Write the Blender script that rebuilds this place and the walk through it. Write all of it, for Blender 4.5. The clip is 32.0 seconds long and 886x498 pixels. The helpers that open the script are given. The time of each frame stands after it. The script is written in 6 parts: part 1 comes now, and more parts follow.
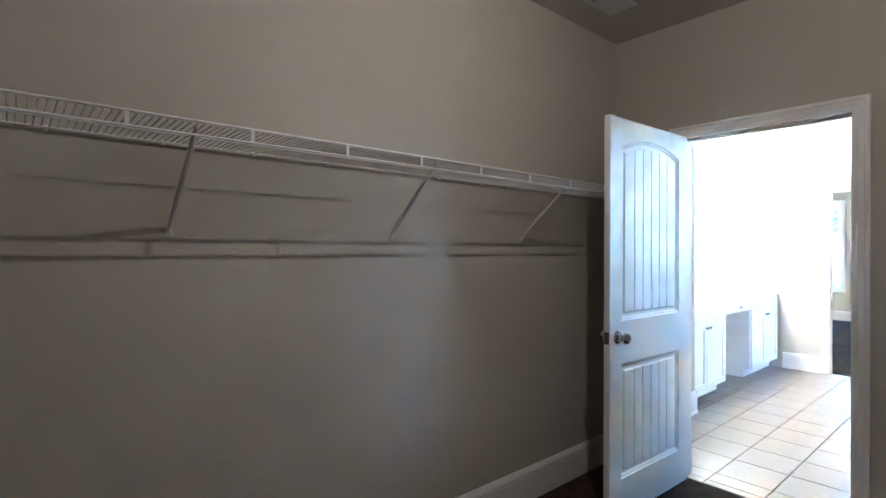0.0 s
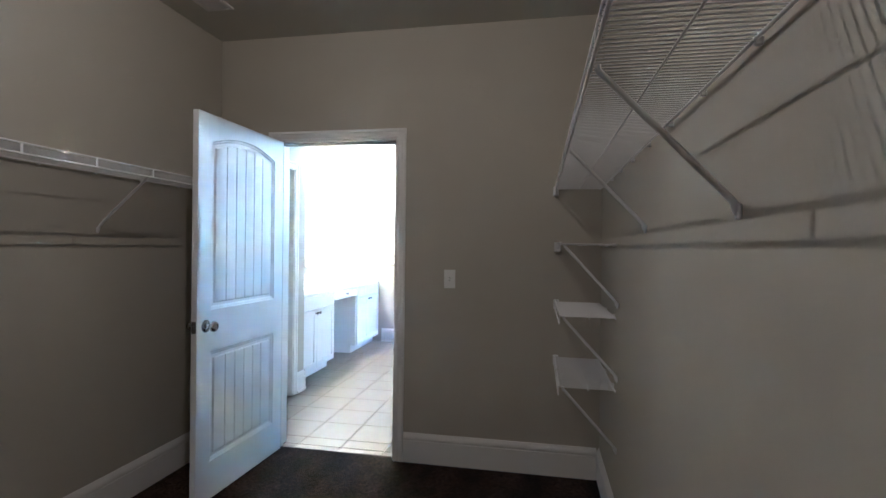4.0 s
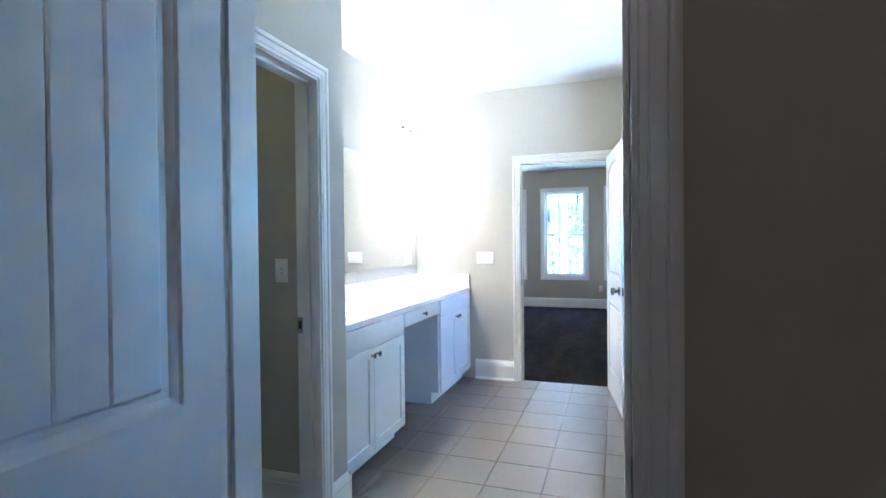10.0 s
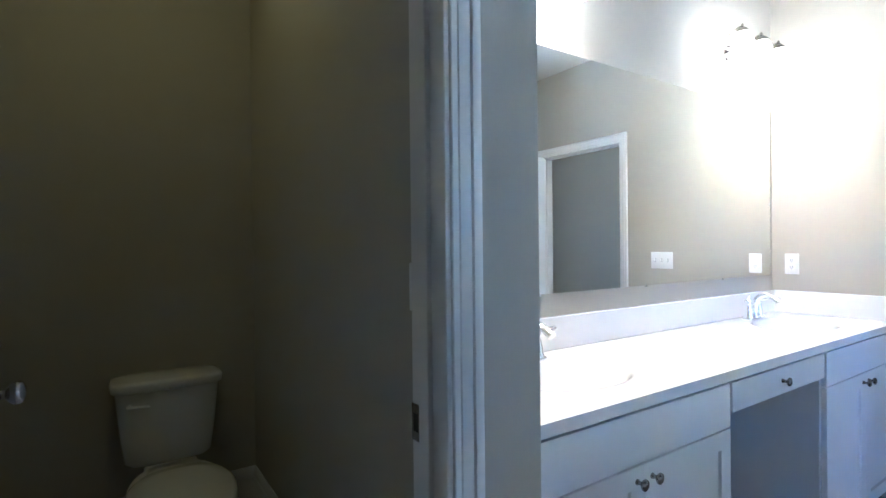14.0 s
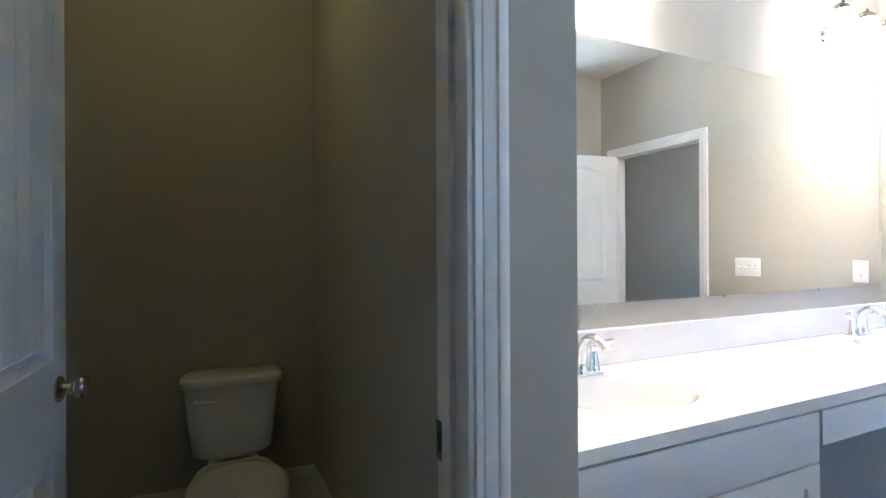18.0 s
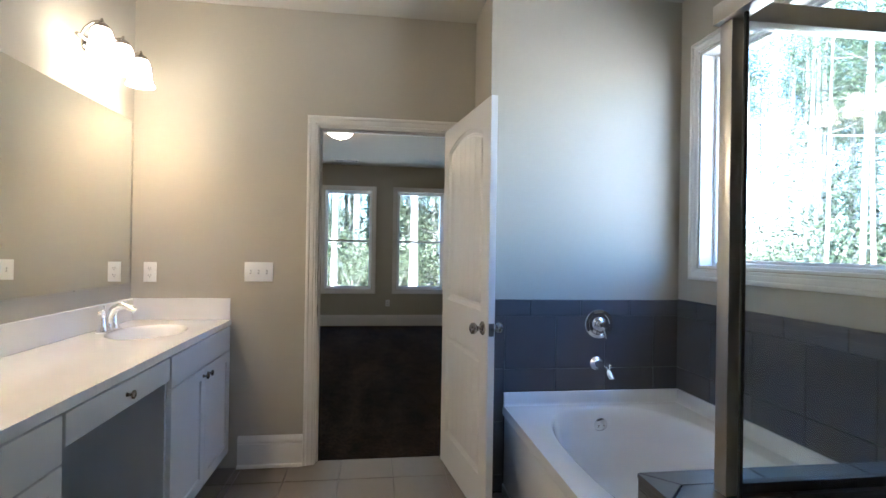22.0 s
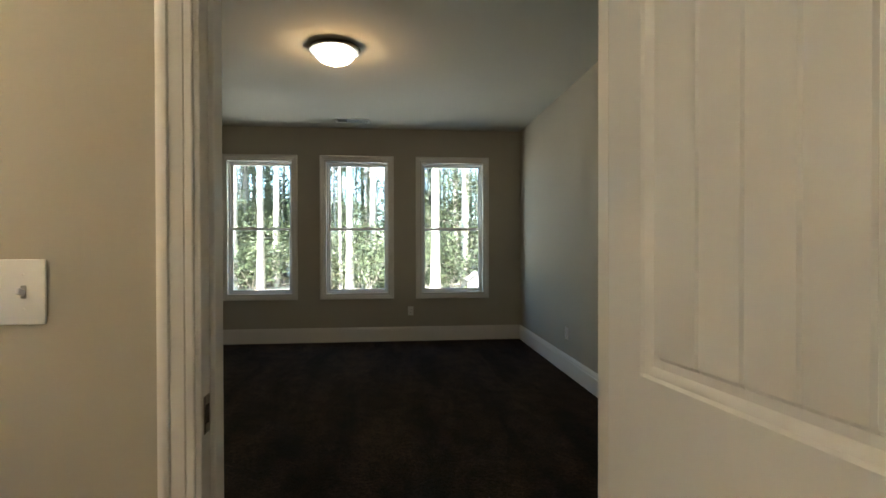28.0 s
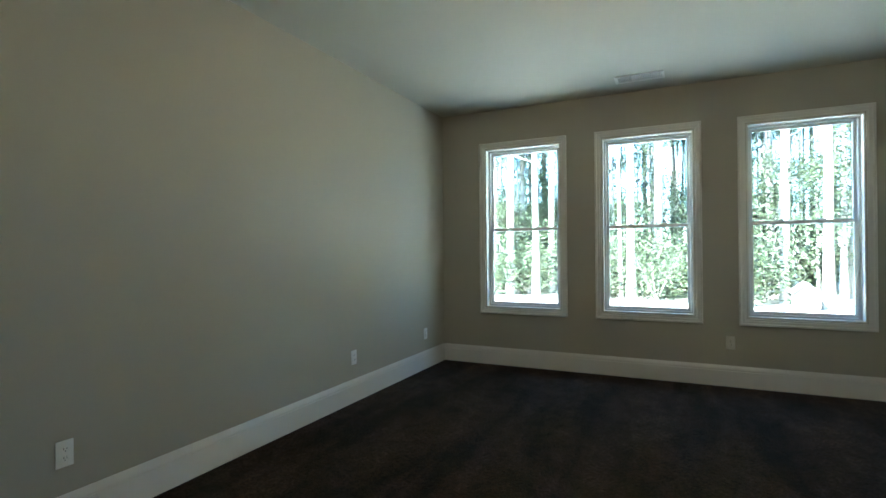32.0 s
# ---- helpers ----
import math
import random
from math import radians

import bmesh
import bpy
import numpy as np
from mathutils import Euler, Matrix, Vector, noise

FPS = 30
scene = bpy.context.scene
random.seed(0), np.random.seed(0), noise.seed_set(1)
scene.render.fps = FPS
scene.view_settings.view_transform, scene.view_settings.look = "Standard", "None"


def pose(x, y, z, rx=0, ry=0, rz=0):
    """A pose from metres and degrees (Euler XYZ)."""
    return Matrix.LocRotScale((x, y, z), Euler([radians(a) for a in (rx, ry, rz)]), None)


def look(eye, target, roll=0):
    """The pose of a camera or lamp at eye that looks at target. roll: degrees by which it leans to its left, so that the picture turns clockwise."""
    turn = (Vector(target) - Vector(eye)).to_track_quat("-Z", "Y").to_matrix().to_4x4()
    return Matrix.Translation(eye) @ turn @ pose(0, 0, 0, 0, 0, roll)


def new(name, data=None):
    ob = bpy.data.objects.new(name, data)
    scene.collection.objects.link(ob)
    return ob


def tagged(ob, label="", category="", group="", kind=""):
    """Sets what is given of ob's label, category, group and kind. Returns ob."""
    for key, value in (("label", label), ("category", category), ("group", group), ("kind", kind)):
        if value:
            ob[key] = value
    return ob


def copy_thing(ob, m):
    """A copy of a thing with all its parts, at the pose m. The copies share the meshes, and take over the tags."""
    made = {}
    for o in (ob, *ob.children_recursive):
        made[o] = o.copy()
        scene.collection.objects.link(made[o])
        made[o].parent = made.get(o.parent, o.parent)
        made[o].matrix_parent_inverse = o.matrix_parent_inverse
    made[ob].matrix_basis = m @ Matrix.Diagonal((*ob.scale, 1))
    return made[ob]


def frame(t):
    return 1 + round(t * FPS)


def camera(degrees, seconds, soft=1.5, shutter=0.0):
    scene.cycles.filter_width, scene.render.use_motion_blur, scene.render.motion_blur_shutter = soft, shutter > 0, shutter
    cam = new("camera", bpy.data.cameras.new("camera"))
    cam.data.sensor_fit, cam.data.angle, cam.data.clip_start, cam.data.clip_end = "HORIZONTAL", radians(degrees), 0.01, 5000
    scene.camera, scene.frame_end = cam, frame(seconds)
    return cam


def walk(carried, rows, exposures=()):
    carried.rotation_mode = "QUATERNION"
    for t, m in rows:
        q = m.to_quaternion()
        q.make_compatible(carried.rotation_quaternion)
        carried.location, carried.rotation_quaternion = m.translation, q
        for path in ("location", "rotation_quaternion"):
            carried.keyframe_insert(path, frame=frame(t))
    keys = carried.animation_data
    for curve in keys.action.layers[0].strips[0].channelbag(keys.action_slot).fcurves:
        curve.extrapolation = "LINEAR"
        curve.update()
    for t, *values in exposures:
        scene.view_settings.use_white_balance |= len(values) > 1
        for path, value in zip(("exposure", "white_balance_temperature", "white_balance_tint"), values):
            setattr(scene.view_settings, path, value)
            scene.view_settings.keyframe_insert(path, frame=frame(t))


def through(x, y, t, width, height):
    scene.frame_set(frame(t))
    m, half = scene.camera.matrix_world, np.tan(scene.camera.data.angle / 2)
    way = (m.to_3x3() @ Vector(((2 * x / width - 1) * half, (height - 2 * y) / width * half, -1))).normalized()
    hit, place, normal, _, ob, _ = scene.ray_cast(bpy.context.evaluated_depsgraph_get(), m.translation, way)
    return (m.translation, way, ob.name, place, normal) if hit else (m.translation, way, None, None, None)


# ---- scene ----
cam = camera(83.1, 32.0)
PATH = [
    (0, (0.526, -3.025, 1.36), (-0.987, -1.717, 1.363), 0.2),
    (0.5, (0.601, -3.048, 1.367), (-0.774, -1.595, 1.364), 0.4),
    (1, (0.662, -3.053, 1.364), (-0.604, -1.505, 1.359), 0.4),
    (1.5, (0.704, -3.055, 1.365), (-0.449, -1.42, 1.354), 0.6),
    (2, (0.747, -3.051, 1.359), (-0.247, -1.316, 1.351), 0.6),
    (2.5, (0.78, -3.049, 1.356), (-0.063, -1.236, 1.349), 0.6),
    (3, (0.816, -3.047, 1.357), (0.129, -1.168, 1.348), 0.7),
    (3.5, (0.863, -3.047, 1.347), (0.318, -1.123, 1.344), 0.7),
    (4, (0.894, -3.04, 1.347), (0.517, -1.076, 1.341), 0.7),
    (4.5, (0.891, -3.041, 1.346), (0.627, -1.058, 1.339), 0.8),
    (6.5, (0.69, -2.858, 1.29), (0.354, -0.887, 1.289), 0.8),
    (7, (0.549, -2.656, 1.288), (0.172, -0.692, 1.279), 0.5),
    (7.5, (0.474, -2.33, 1.286), (0.061, -0.373, 1.274), 0.1),
    (8, (0.378, -2.062, 1.281), (-0.104, -0.121, 1.268), 0.1),
    (8.5, (0.243, -1.755, 1.299), (-0.298, 0.17, 1.281), -0.2),
    (9, (0.203, -1.392, 1.29), (-0.378, 0.521, 1.269), -0.4),
    (9.5, (0.123, -1.114, 1.281), (-0.491, 0.79, 1.257), -0.5),
    (10, (-0.023, -0.809, 1.296), (-0.676, 1.082, 1.272), -0.6),
    (10.5, (-0.087, -0.508, 1.289), (-0.769, 1.372, 1.257), -0.6),
    (11, (-0.138, -0.252, 1.276), (-0.867, 1.61, 1.252), -0.7),
    (11.5, (-0.28, -0.025, 1.272), (-1.053, 1.819, 1.253), -0.9),
    (12, (-0.396, 0.177, 1.263), (-1.194, 2.01, 1.244), -0.6),
    (12.5, (-0.47, 0.352, 1.254), (-1.323, 2.161, 1.244), -0.8),
    (13, (-0.539, 0.453, 1.25), (-1.604, 2.146, 1.245), -0.8),
    (13.5, (-0.614, 0.552, 1.248), (-1.963, 2.028, 1.242), -0.7),
    (14, (-0.558, 0.631, 1.265), (-2.22, 1.744, 1.254), -0.6),
    (14.5, (-0.468, 0.601, 1.263), (-2.339, 1.308, 1.282), -0.7),
    (16.5, (-0.457, 0.625, 1.275), (-2.432, 0.94, 1.279), -0.9),
    (17, (-0.486, 0.694, 1.273), (-2.458, 1.032, 1.271), -0.7),
    (17.5, (-0.534, 0.721, 1.279), (-2.459, 1.266, 1.276), -0.4),
    (18, (-0.566, 0.737, 1.273), (-2.374, 1.592, 1.274), -0.3),
    (18.5, (-0.586, 0.739, 1.279), (-2.227, 1.882, 1.276), -0.1),
    (19, (-0.592, 0.828, 1.28), (-2.068, 2.177, 1.266), 0.0),
    (19.5, (-0.59, 0.905, 1.287), (-1.9, 2.416, 1.269), 0.3),
    (20, (-0.566, 0.894, 1.287), (-1.636, 2.583, 1.274), 0.5),
    (20.5, (-0.564, 0.865, 1.292), (-1.259, 2.74, 1.284), 0.8),
    (21, (-0.544, 0.823, 1.297), (-0.861, 2.797, 1.294), 0.7),
    (21.5, (-0.533, 0.774, 1.297), (-0.52, 2.774, 1.299), 0.9),
    (22, (-0.508, 0.734, 1.297), (-0.243, 2.717, 1.302), 0.9),
    (22.5, (-0.494, 0.707, 1.293), (-0.029, 2.652, 1.298), 1.0),
    (23, (-0.458, 0.682, 1.283), (0.091, 2.605, 1.289), 0.9),
    (23.5, (-0.399, 0.65, 1.283), (0.158, 2.571, 1.286), 0.8),
    (24, (-0.375, 0.664, 1.272), (0.162, 2.591, 1.273), 0.8),
    (24.5, (-0.404, 0.78, 1.263), (0.109, 2.713, 1.253), 0.9),
    (25, (-0.504, 1.0, 1.279), (-0.027, 2.942, 1.264), 1.0),
    (25.5, (-0.542, 1.264, 1.273), (-0.103, 3.216, 1.253), 0.7),
    (26, (-0.53, 1.574, 1.284), (-0.157, 3.538, 1.261), 0.5),
    (26.5, (-0.555, 1.899, 1.271), (-0.252, 3.876, 1.245), 0.4),
    (28.5, (-0.463, 3.16, 1.227), (-0.287, 5.152, 1.215), -0.2),
    (29, (-0.397, 3.402, 1.224), (-0.248, 5.396, 1.217), -0.2),
    (29.5, (-0.327, 3.554, 1.229), (-0.24, 5.552, 1.221), -0.2),
    (30, (-0.403, 3.7, 1.198), (-0.356, 5.699, 1.206), -0.3),
    (30.5, (-0.398, 3.822, 1.215), (-0.435, 5.822, 1.219), -0.3),
    (31, (-0.421, 3.962, 1.227), (-0.634, 5.95, 1.227), -0.4),
    (31.5, (-0.497, 4.102, 1.203), (-1.005, 6.036, 1.209), -0.4),
    (32, (-0.684, 4.239, 1.217), (-1.545, 6.045, 1.223), -0.5),
]
EXPOSURES = [(0.0, 7.45, 4420, 11), (1.0, 7.28, 4380, 10), (2.0, 7.18, 4380, 10), (4.0, 7.22, 4360, 10), (6.0, 7.1, 4360, 10), (7.5, 6.92, 4380, 11), (8.5, 6.65, 4450, 12), (10.0, 5.9, 4230, 11), (11.0, 5.7, 4050, 10), (12.0, 5.25, 4080, 11), (13.0, 4.97, 4150, 12),
             (14.0, 5.2, 4330, 13), (16.5, 5.5, 4700, 16), (17.5, 5.4, 4700, 16), (19.0, 5.1, 4500, 13), (20.0, 4.88, 4600, 13), (21.0, 4.52, 5050, 14), (23.0, 4.12, 5400, 15), (26.5, 3.72, 5700, 15), (28.5, 4.1, 6500, 5), (29.2, 4.27, 6450, -2),
             (30.2, 4.45, 6100, -10), (31.0, 4.6, 5650, -7), (32.0, 4.82, 5350, -2)]
walk(cam, [(t, look(eye, target, roll)) for t, eye, target, roll in PATH], EXPOSURES)

# lamp strengths and fitted plan values
CLOSET_W, BED_W, VAN_W, TOILET_W = 0.29, 0.42, 0.155, 0.105
SHADE_GLOW, BOWL_GLOW = 1.15, 0.7
RIGHT_X, JOG_X = 1.188, 0.092
WIN_Y0, WIN_Y1 = 1.985, 3.187
SHX = 0.280
CLOSET_HINGE, CLOSET_ANG, CLOSET_SIDE = (-0.797, -0.002), -92.0, -1
TOILET_HINGE, TOILET_ANG, TOILET_SIDE = (-1.404, 0.330), 177.3, 1
BED_HINGE, BED_ANG, BED_SIDE = (-0.062, 3.808), 278.0, 1
SHOWER_EDGE = 1.845
VENT_BED = (-1.0, 8.88)

# ---- world, sun ----
world = bpy.data.worlds.new("world")
scene.world = world
world.use_nodes = True
wn = world.node_tree
wn.nodes.clear()
sky = wn.nodes.new("ShaderNodeTexSky")
sky.sky_type = "NISHITA"
sky.sun_disc = False
SUN_EL, SUN_AZ = 46.0, 215.0
sky.sun_elevation, sky.sun_rotation = radians(SUN_EL), radians(SUN_AZ)
sky.air_density, sky.dust_density, sky.ozone_density = 1.0, 0.2, 4.5
wbg = wn.nodes.new("ShaderNodeBackground")
wbg.inputs["Strength"].default_value = 0.15
wout = wn.nodes.new("ShaderNodeOutputWorld")
wn.links.new(sky.outputs[0], wbg.inputs[0])
wn.links.new(wbg.outputs[0], wout.inputs[0])
sun = new("sun", bpy.data.lights.new("sun", "SUN"))
sun.data.energy, sun.data.angle, sun.data.color = 5.0, radians(0.5), (1.0, 0.97, 0.92)
sd = Vector((math.sin(radians(SUN_AZ)) * math.cos(radians(SUN_EL)), math.cos(radians(SUN_AZ)) * math.cos(radians(SUN_EL)), math.sin(radians(SUN_EL))))
sun.matrix_basis = look(sd * 60, (0, 0, 0))


def bulb(name, at, watts, radius, color):
    ob = new(name, bpy.data.lights.new(name, "POINT"))
    ob.data.energy, ob.data.shadow_soft_size, ob.data.color = watts, radius, color
    ob.location = at
    return ob


# lamps of the place: closet ceiling lamp, two vanity fixtures, bedroom ceiling lamp
WARM = (1.0, 0.605, 0.21)
CLOSET_LAMP = (0.095, -1.89)
BED_LAMP = (-0.945, 6.67)
VAN_Y = (1.61, 1.80, 1.99, 3.175, 3.365, 3.555)
VAN_X, VAN_Z = -1.752, 2.132
bulb("closet_bulb", (CLOSET_LAMP[0], CLOSET_LAMP[1], 2.672), CLOSET_W, 0.010, (1.0, 0.71, 0.44))
bulb("toilet_bulb", (-2.35, 0.68, 2.58), TOILET_W, 0.03, (1.0, 0.74, 0.20))
bulb("bedroom_bulb", (BED_LAMP[0], BED_LAMP[1], 2.525), BED_W, 0.02, WARM)
for vy in VAN_Y:
    bulb("vanity_bulb", (VAN_X, vy, VAN_Z + 0.075), VAN_W, 0.022, WARM)


# ---- materials ----
def mat(name, color, rough=0.5, metal=0.0, vary=0.06, scale=3.0, fine=0.0, fine_scale=300.0, bump=0.0, bump_scale=200.0, bump_dist=0.002,
        rnd=0.0, coat=0.0, spec=0.5, rough_vary=0.0, stretch=None, island=False):
    """A surface: base colour with two scales of variation, roughness variation and fine relief."""
    m = bpy.data.materials.new(name)
    m.use_nodes = True
    nt = m.node_tree
    b = nt.nodes["Principled BSDF"]
    b.inputs["Roughness"].default_value = rough
    b.inputs["Metallic"].default_value = metal
    b.inputs["Specular IOR Level"].default_value = spec
    b.inputs["Coat Weight"].default_value = coat
    b.inputs["Coat Roughness"].default_value = 0.08
    geo = nt.nodes.new("ShaderNodeNewGeometry")
    src = geo.outputs["Position"]
    if stretch:
        mp = nt.nodes.new("ShaderNodeMapping")
        mp.inputs["Scale"].default_value = stretch
        nt.links.new(src, mp.inputs["Vector"])
        src = mp.outputs["Vector"]

    def nz(sc, detail=3.0):
        n = nt.nodes.new("ShaderNodeTexNoise")
        n.inputs["Scale"].default_value = sc
        n.inputs["Detail"].default_value = detail
        nt.links.new(src, n.inputs["Vector"])
        return n

    def mth(op, a, c):
        n = nt.nodes.new("ShaderNodeMath")
        n.operation = op
        for i, v in enumerate((a, c)):
            if isinstance(v, (int, float)):
                n.inputs[i].default_value = v
            else:
                nt.links.new(v, n.inputs[i])
        return n.outputs[0]

    big = nz(scale)
    val = mth("MULTIPLY_ADD", big.outputs["Fac"], 2 * vary)
    nt.nodes[-1].inputs[2].default_value = 1.0 - vary
    if fine:
        f = nz(fine_scale, 2.0)
        v2 = mth("MULTIPLY_ADD", f.outputs["Fac"], 2 * fine)
        nt.nodes[-1].inputs[2].default_value = 1.0 - fine
        val = mth("MULTIPLY", val, v2)
    if rnd or island:
        oi = nt.nodes.new("ShaderNodeObjectInfo")
        ro = geo.outputs["Random Per Island"] if island else oi.outputs["Random"]
        v3 = mth("MULTIPLY_ADD", ro, 2 * rnd)
        nt.nodes[-1].inputs[2].default_value = 1.0 - rnd
        val = mth("MULTIPLY", val, v3)
    mix = nt.nodes.new("ShaderNodeVectorMath")
    mix.operation = "SCALE"
    mix.inputs[0].default_value = color
    nt.links.new(val, mix.inputs["Scale"])
    nt.links.new(mix.outputs[0], b.inputs["Base Color"])
    if rough_vary:
        r = nz(scale * 4)
        rv = mth("MULTIPLY_ADD", r.outputs["Fac"], 2 * rough_vary)
        nt.nodes[-1].inputs[2].default_value = rough - rough_vary
        nt.links.new(rv, b.inputs["Roughness"])
    if bump:
        bn = nz(bump_scale, 3.0)
        bp = nt.nodes.new("ShaderNodeBump")
        bp.inputs["Strength"].default_value = bump
        bp.inputs["Distance"].default_value = bump_dist
        nt.links.new(bn.outputs["Fac"], bp.inputs["Height"])
        nt.links.new(bp.outputs[0], b.inputs["Normal"])
    return m


def glow(name, color, strength):
    m = bpy.data.materials.new(name)
    m.use_nodes = True
    b = m.node_tree.nodes["Principled BSDF"]
    b.inputs["Base Color"].default_value = (0.9, 0.88, 0.82, 1)
    b.inputs["Roughness"].default_value = 0.25
    b.inputs["Emission Color"].default_value = (*color, 1)
    b.inputs["Emission Strength"].default_value = strength
    return m


def glass(name, tint=(0.97, 0.99, 0.98), rough=0.0):
    """Thin clear sheet: mostly passes light straight on, with a mirror sheen by angle."""
    m = bpy.data.materials.new(name)
    m.use_nodes = True
    nt = m.node_tree
    nt.nodes.clear()
    o = nt.nodes.new("ShaderNodeOutputMaterial")
    tr = nt.nodes.new("ShaderNodeBsdfTransparent")
    tr.inputs[0].default_value = (*tint, 1)
    gl = nt.nodes.new("ShaderNodeBsdfGlossy")
    gl.inputs["Roughness"].default_value = rough
    fr = nt.nodes.new("ShaderNodeLayerWeight")
    fr.inputs["Blend"].default_value = 0.5
    pw = nt.nodes.new("ShaderNodeMath")
    pw.operation = "POWER"
    pw.inputs[1].default_value = 5.0
    nt.links.new(fr.outputs["Facing"], pw.inputs[0])
    ad = nt.nodes.new("ShaderNodeMath")
    ad.operation = "MULTIPLY_ADD"
    ad.inputs[1].default_value, ad.inputs[2].default_value = 0.8, 0.03
    nt.links.new(pw.outputs[0], ad.inputs[0])
    mx = nt.nodes.new("ShaderNodeMixShader")
    nt.links.new(ad.outputs[0], mx.inputs[0])
    nt.links.new(tr.outputs[0], mx.inputs[1])
    nt.links.new(gl.outputs[0], mx.inputs[2])
    nt.links.new(mx.outputs[0], o.inputs[0])
    return m


M_WALL = mat("wall_paint", (0.440, 0.407, 0.332), 0.75, vary=0.03, scale=1.3, fine=0.012, fine_scale=90, bump=0.12, bump_scale=160, bump_dist=0.001, rough_vary=0.05)
M_CEIL = mat("ceiling_paint", (0.57, 0.55, 0.485), 0.85, vary=0.03, scale=1.0, bump=0.15, bump_scale=120, bump_dist=0.001)
M_TRIM = mat("trim_paint", (0.76, 0.735, 0.69), 0.36, vary=0.025, scale=2.5)
M_DOOR = mat("door_paint", (0.76, 0.755, 0.74), 0.38, vary=0.03, scale=2.0)
M_CAB = mat("cabinet_paint", (0.72, 0.72, 0.71), 0.35, vary=0.02, scale=3.0, bump=0.04, bump_scale=80, bump_dist=0.0005)
M_TOP = mat("cultured_marble", (0.80, 0.785, 0.77), 0.12, vary=0.03, scale=5.0, fine=0.01, fine_scale=40, coat=0.4, rough_vary=0.03)
M_CARPET = mat("carpet_pile", (0.042, 0.0255, 0.0165), 0.95, vary=0.95, scale=3.0, fine=0.95, fine_scale=60, bump=1.0, bump_scale=120, bump_dist=0.012, spec=0.1)
M_FTILE = mat("floor_tile_glaze", (0.165, 0.138, 0.113), 0.34, vary=0.07, scale=4.0, fine=0.06, fine_scale=35, rnd=0.05, bump=0.08, bump_scale=40, bump_dist=0.001, rough_vary=0.08)
M_GROUT = mat("grout", (0.095, 0.080, 0.067), 0.9, vary=0.15, scale=12, fine=0.1, fine_scale=400)
M_WTILE = mat("grey_wall_tile", (0.090, 0.087, 0.092), 0.33, vary=0.05, scale=6.0, fine=0.04, fine_scale=60, rnd=0.05, bump=0.06, bump_scale=50, bump_dist=0.001, rough_vary=0.08)
M_GROUT2 = mat("dark_grout", (0.040, 0.037, 0.037), 0.9, vary=0.1, scale=12)
M_TUB = mat("tub_acrylic", (0.82, 0.82, 0.81), 0.14, vary=0.015, scale=2.0, coat=0.3)
M_CHROME = mat("chrome", (0.86, 0.87, 0.88), 0.07, metal=1.0, vary=0.01)
M_NICKEL = mat("satin_nickel", (0.42, 0.39, 0.355), 0.22, metal=1.0, vary=0.04, scale=20)
M_LATCH = mat("tarnished_latch_metal", (0.16, 0.15, 0.14), 0.38, metal=1.0, vary=0.1, scale=30)
# chrome knobs: the reflection of a dark room is put into the base colour
M_KNOB = mat("darkened_chrome_knob", (0.30, 0.295, 0.29), 0.14, metal=1.0, vary=0.04, scale=20)
M_ALU = mat("polished_aluminium", (0.74, 0.70, 0.66), 0.30, metal=1.0, vary=0.04, scale=8, stretch=(20, 20, 0.5))
M_CHANNEL = mat("dark_glazing_channel", (0.055, 0.052, 0.05), 0.4, metal=0.6, vary=0.08, scale=14)
M_BLACK = mat("black_gasket", (0.02, 0.02, 0.02), 0.5, vary=0.05)
M_WIRE = mat("white_vinyl_wire", (0.74, 0.73, 0.72), 0.35, vary=0.02)
M_PLATE = mat("white_plastic_plate", (0.80, 0.79, 0.76), 0.35, vary=0.01)
M_COLLAR = mat("grey_switch_slot", (0.30, 0.29, 0.27), 0.5, vary=0.03)
M_SLOT = mat("dark_slot", (0.03, 0.028, 0.025), 0.6, vary=0.05)
M_PORC = mat("porcelain", (0.80, 0.78, 0.72), 0.10, vary=0.01, coat=0.3)
M_VINYL = mat("window_vinyl", (0.78, 0.79, 0.79), 0.35, vary=0.02)
M_MIRROR = mat("silvered_mirror", (0.90, 0.92, 0.91), 0.005, metal=1.0, vary=0.003)
M_GLASS = glass("window_glass", (0.96, 0.98, 0.97))
# bedroom panes: grey tint dims the daylight that enters the bedroom
M_GLASS_BED = glass("daylight_dimming_window_glass", (0.69, 0.712, 0.69))
M_SGLASS = glass("shower_glass", (0.955, 0.975, 0.97))
M_SHADE = glow("frosted_glass_shade_lit", (1.0, 0.80, 0.53), SHADE_GLOW)
M_BOWL = glow("frosted_glass_bowl_lit", (1.0, 0.88, 0.72), BOWL_GLOW)
M_CBOWL = glow("closet_bowl_lit", (1.0, 0.82, 0.60), 0.06)
M_TBOWL = glow("toilet_bowl_lit", (1.0, 0.80, 0.50), 0.03)



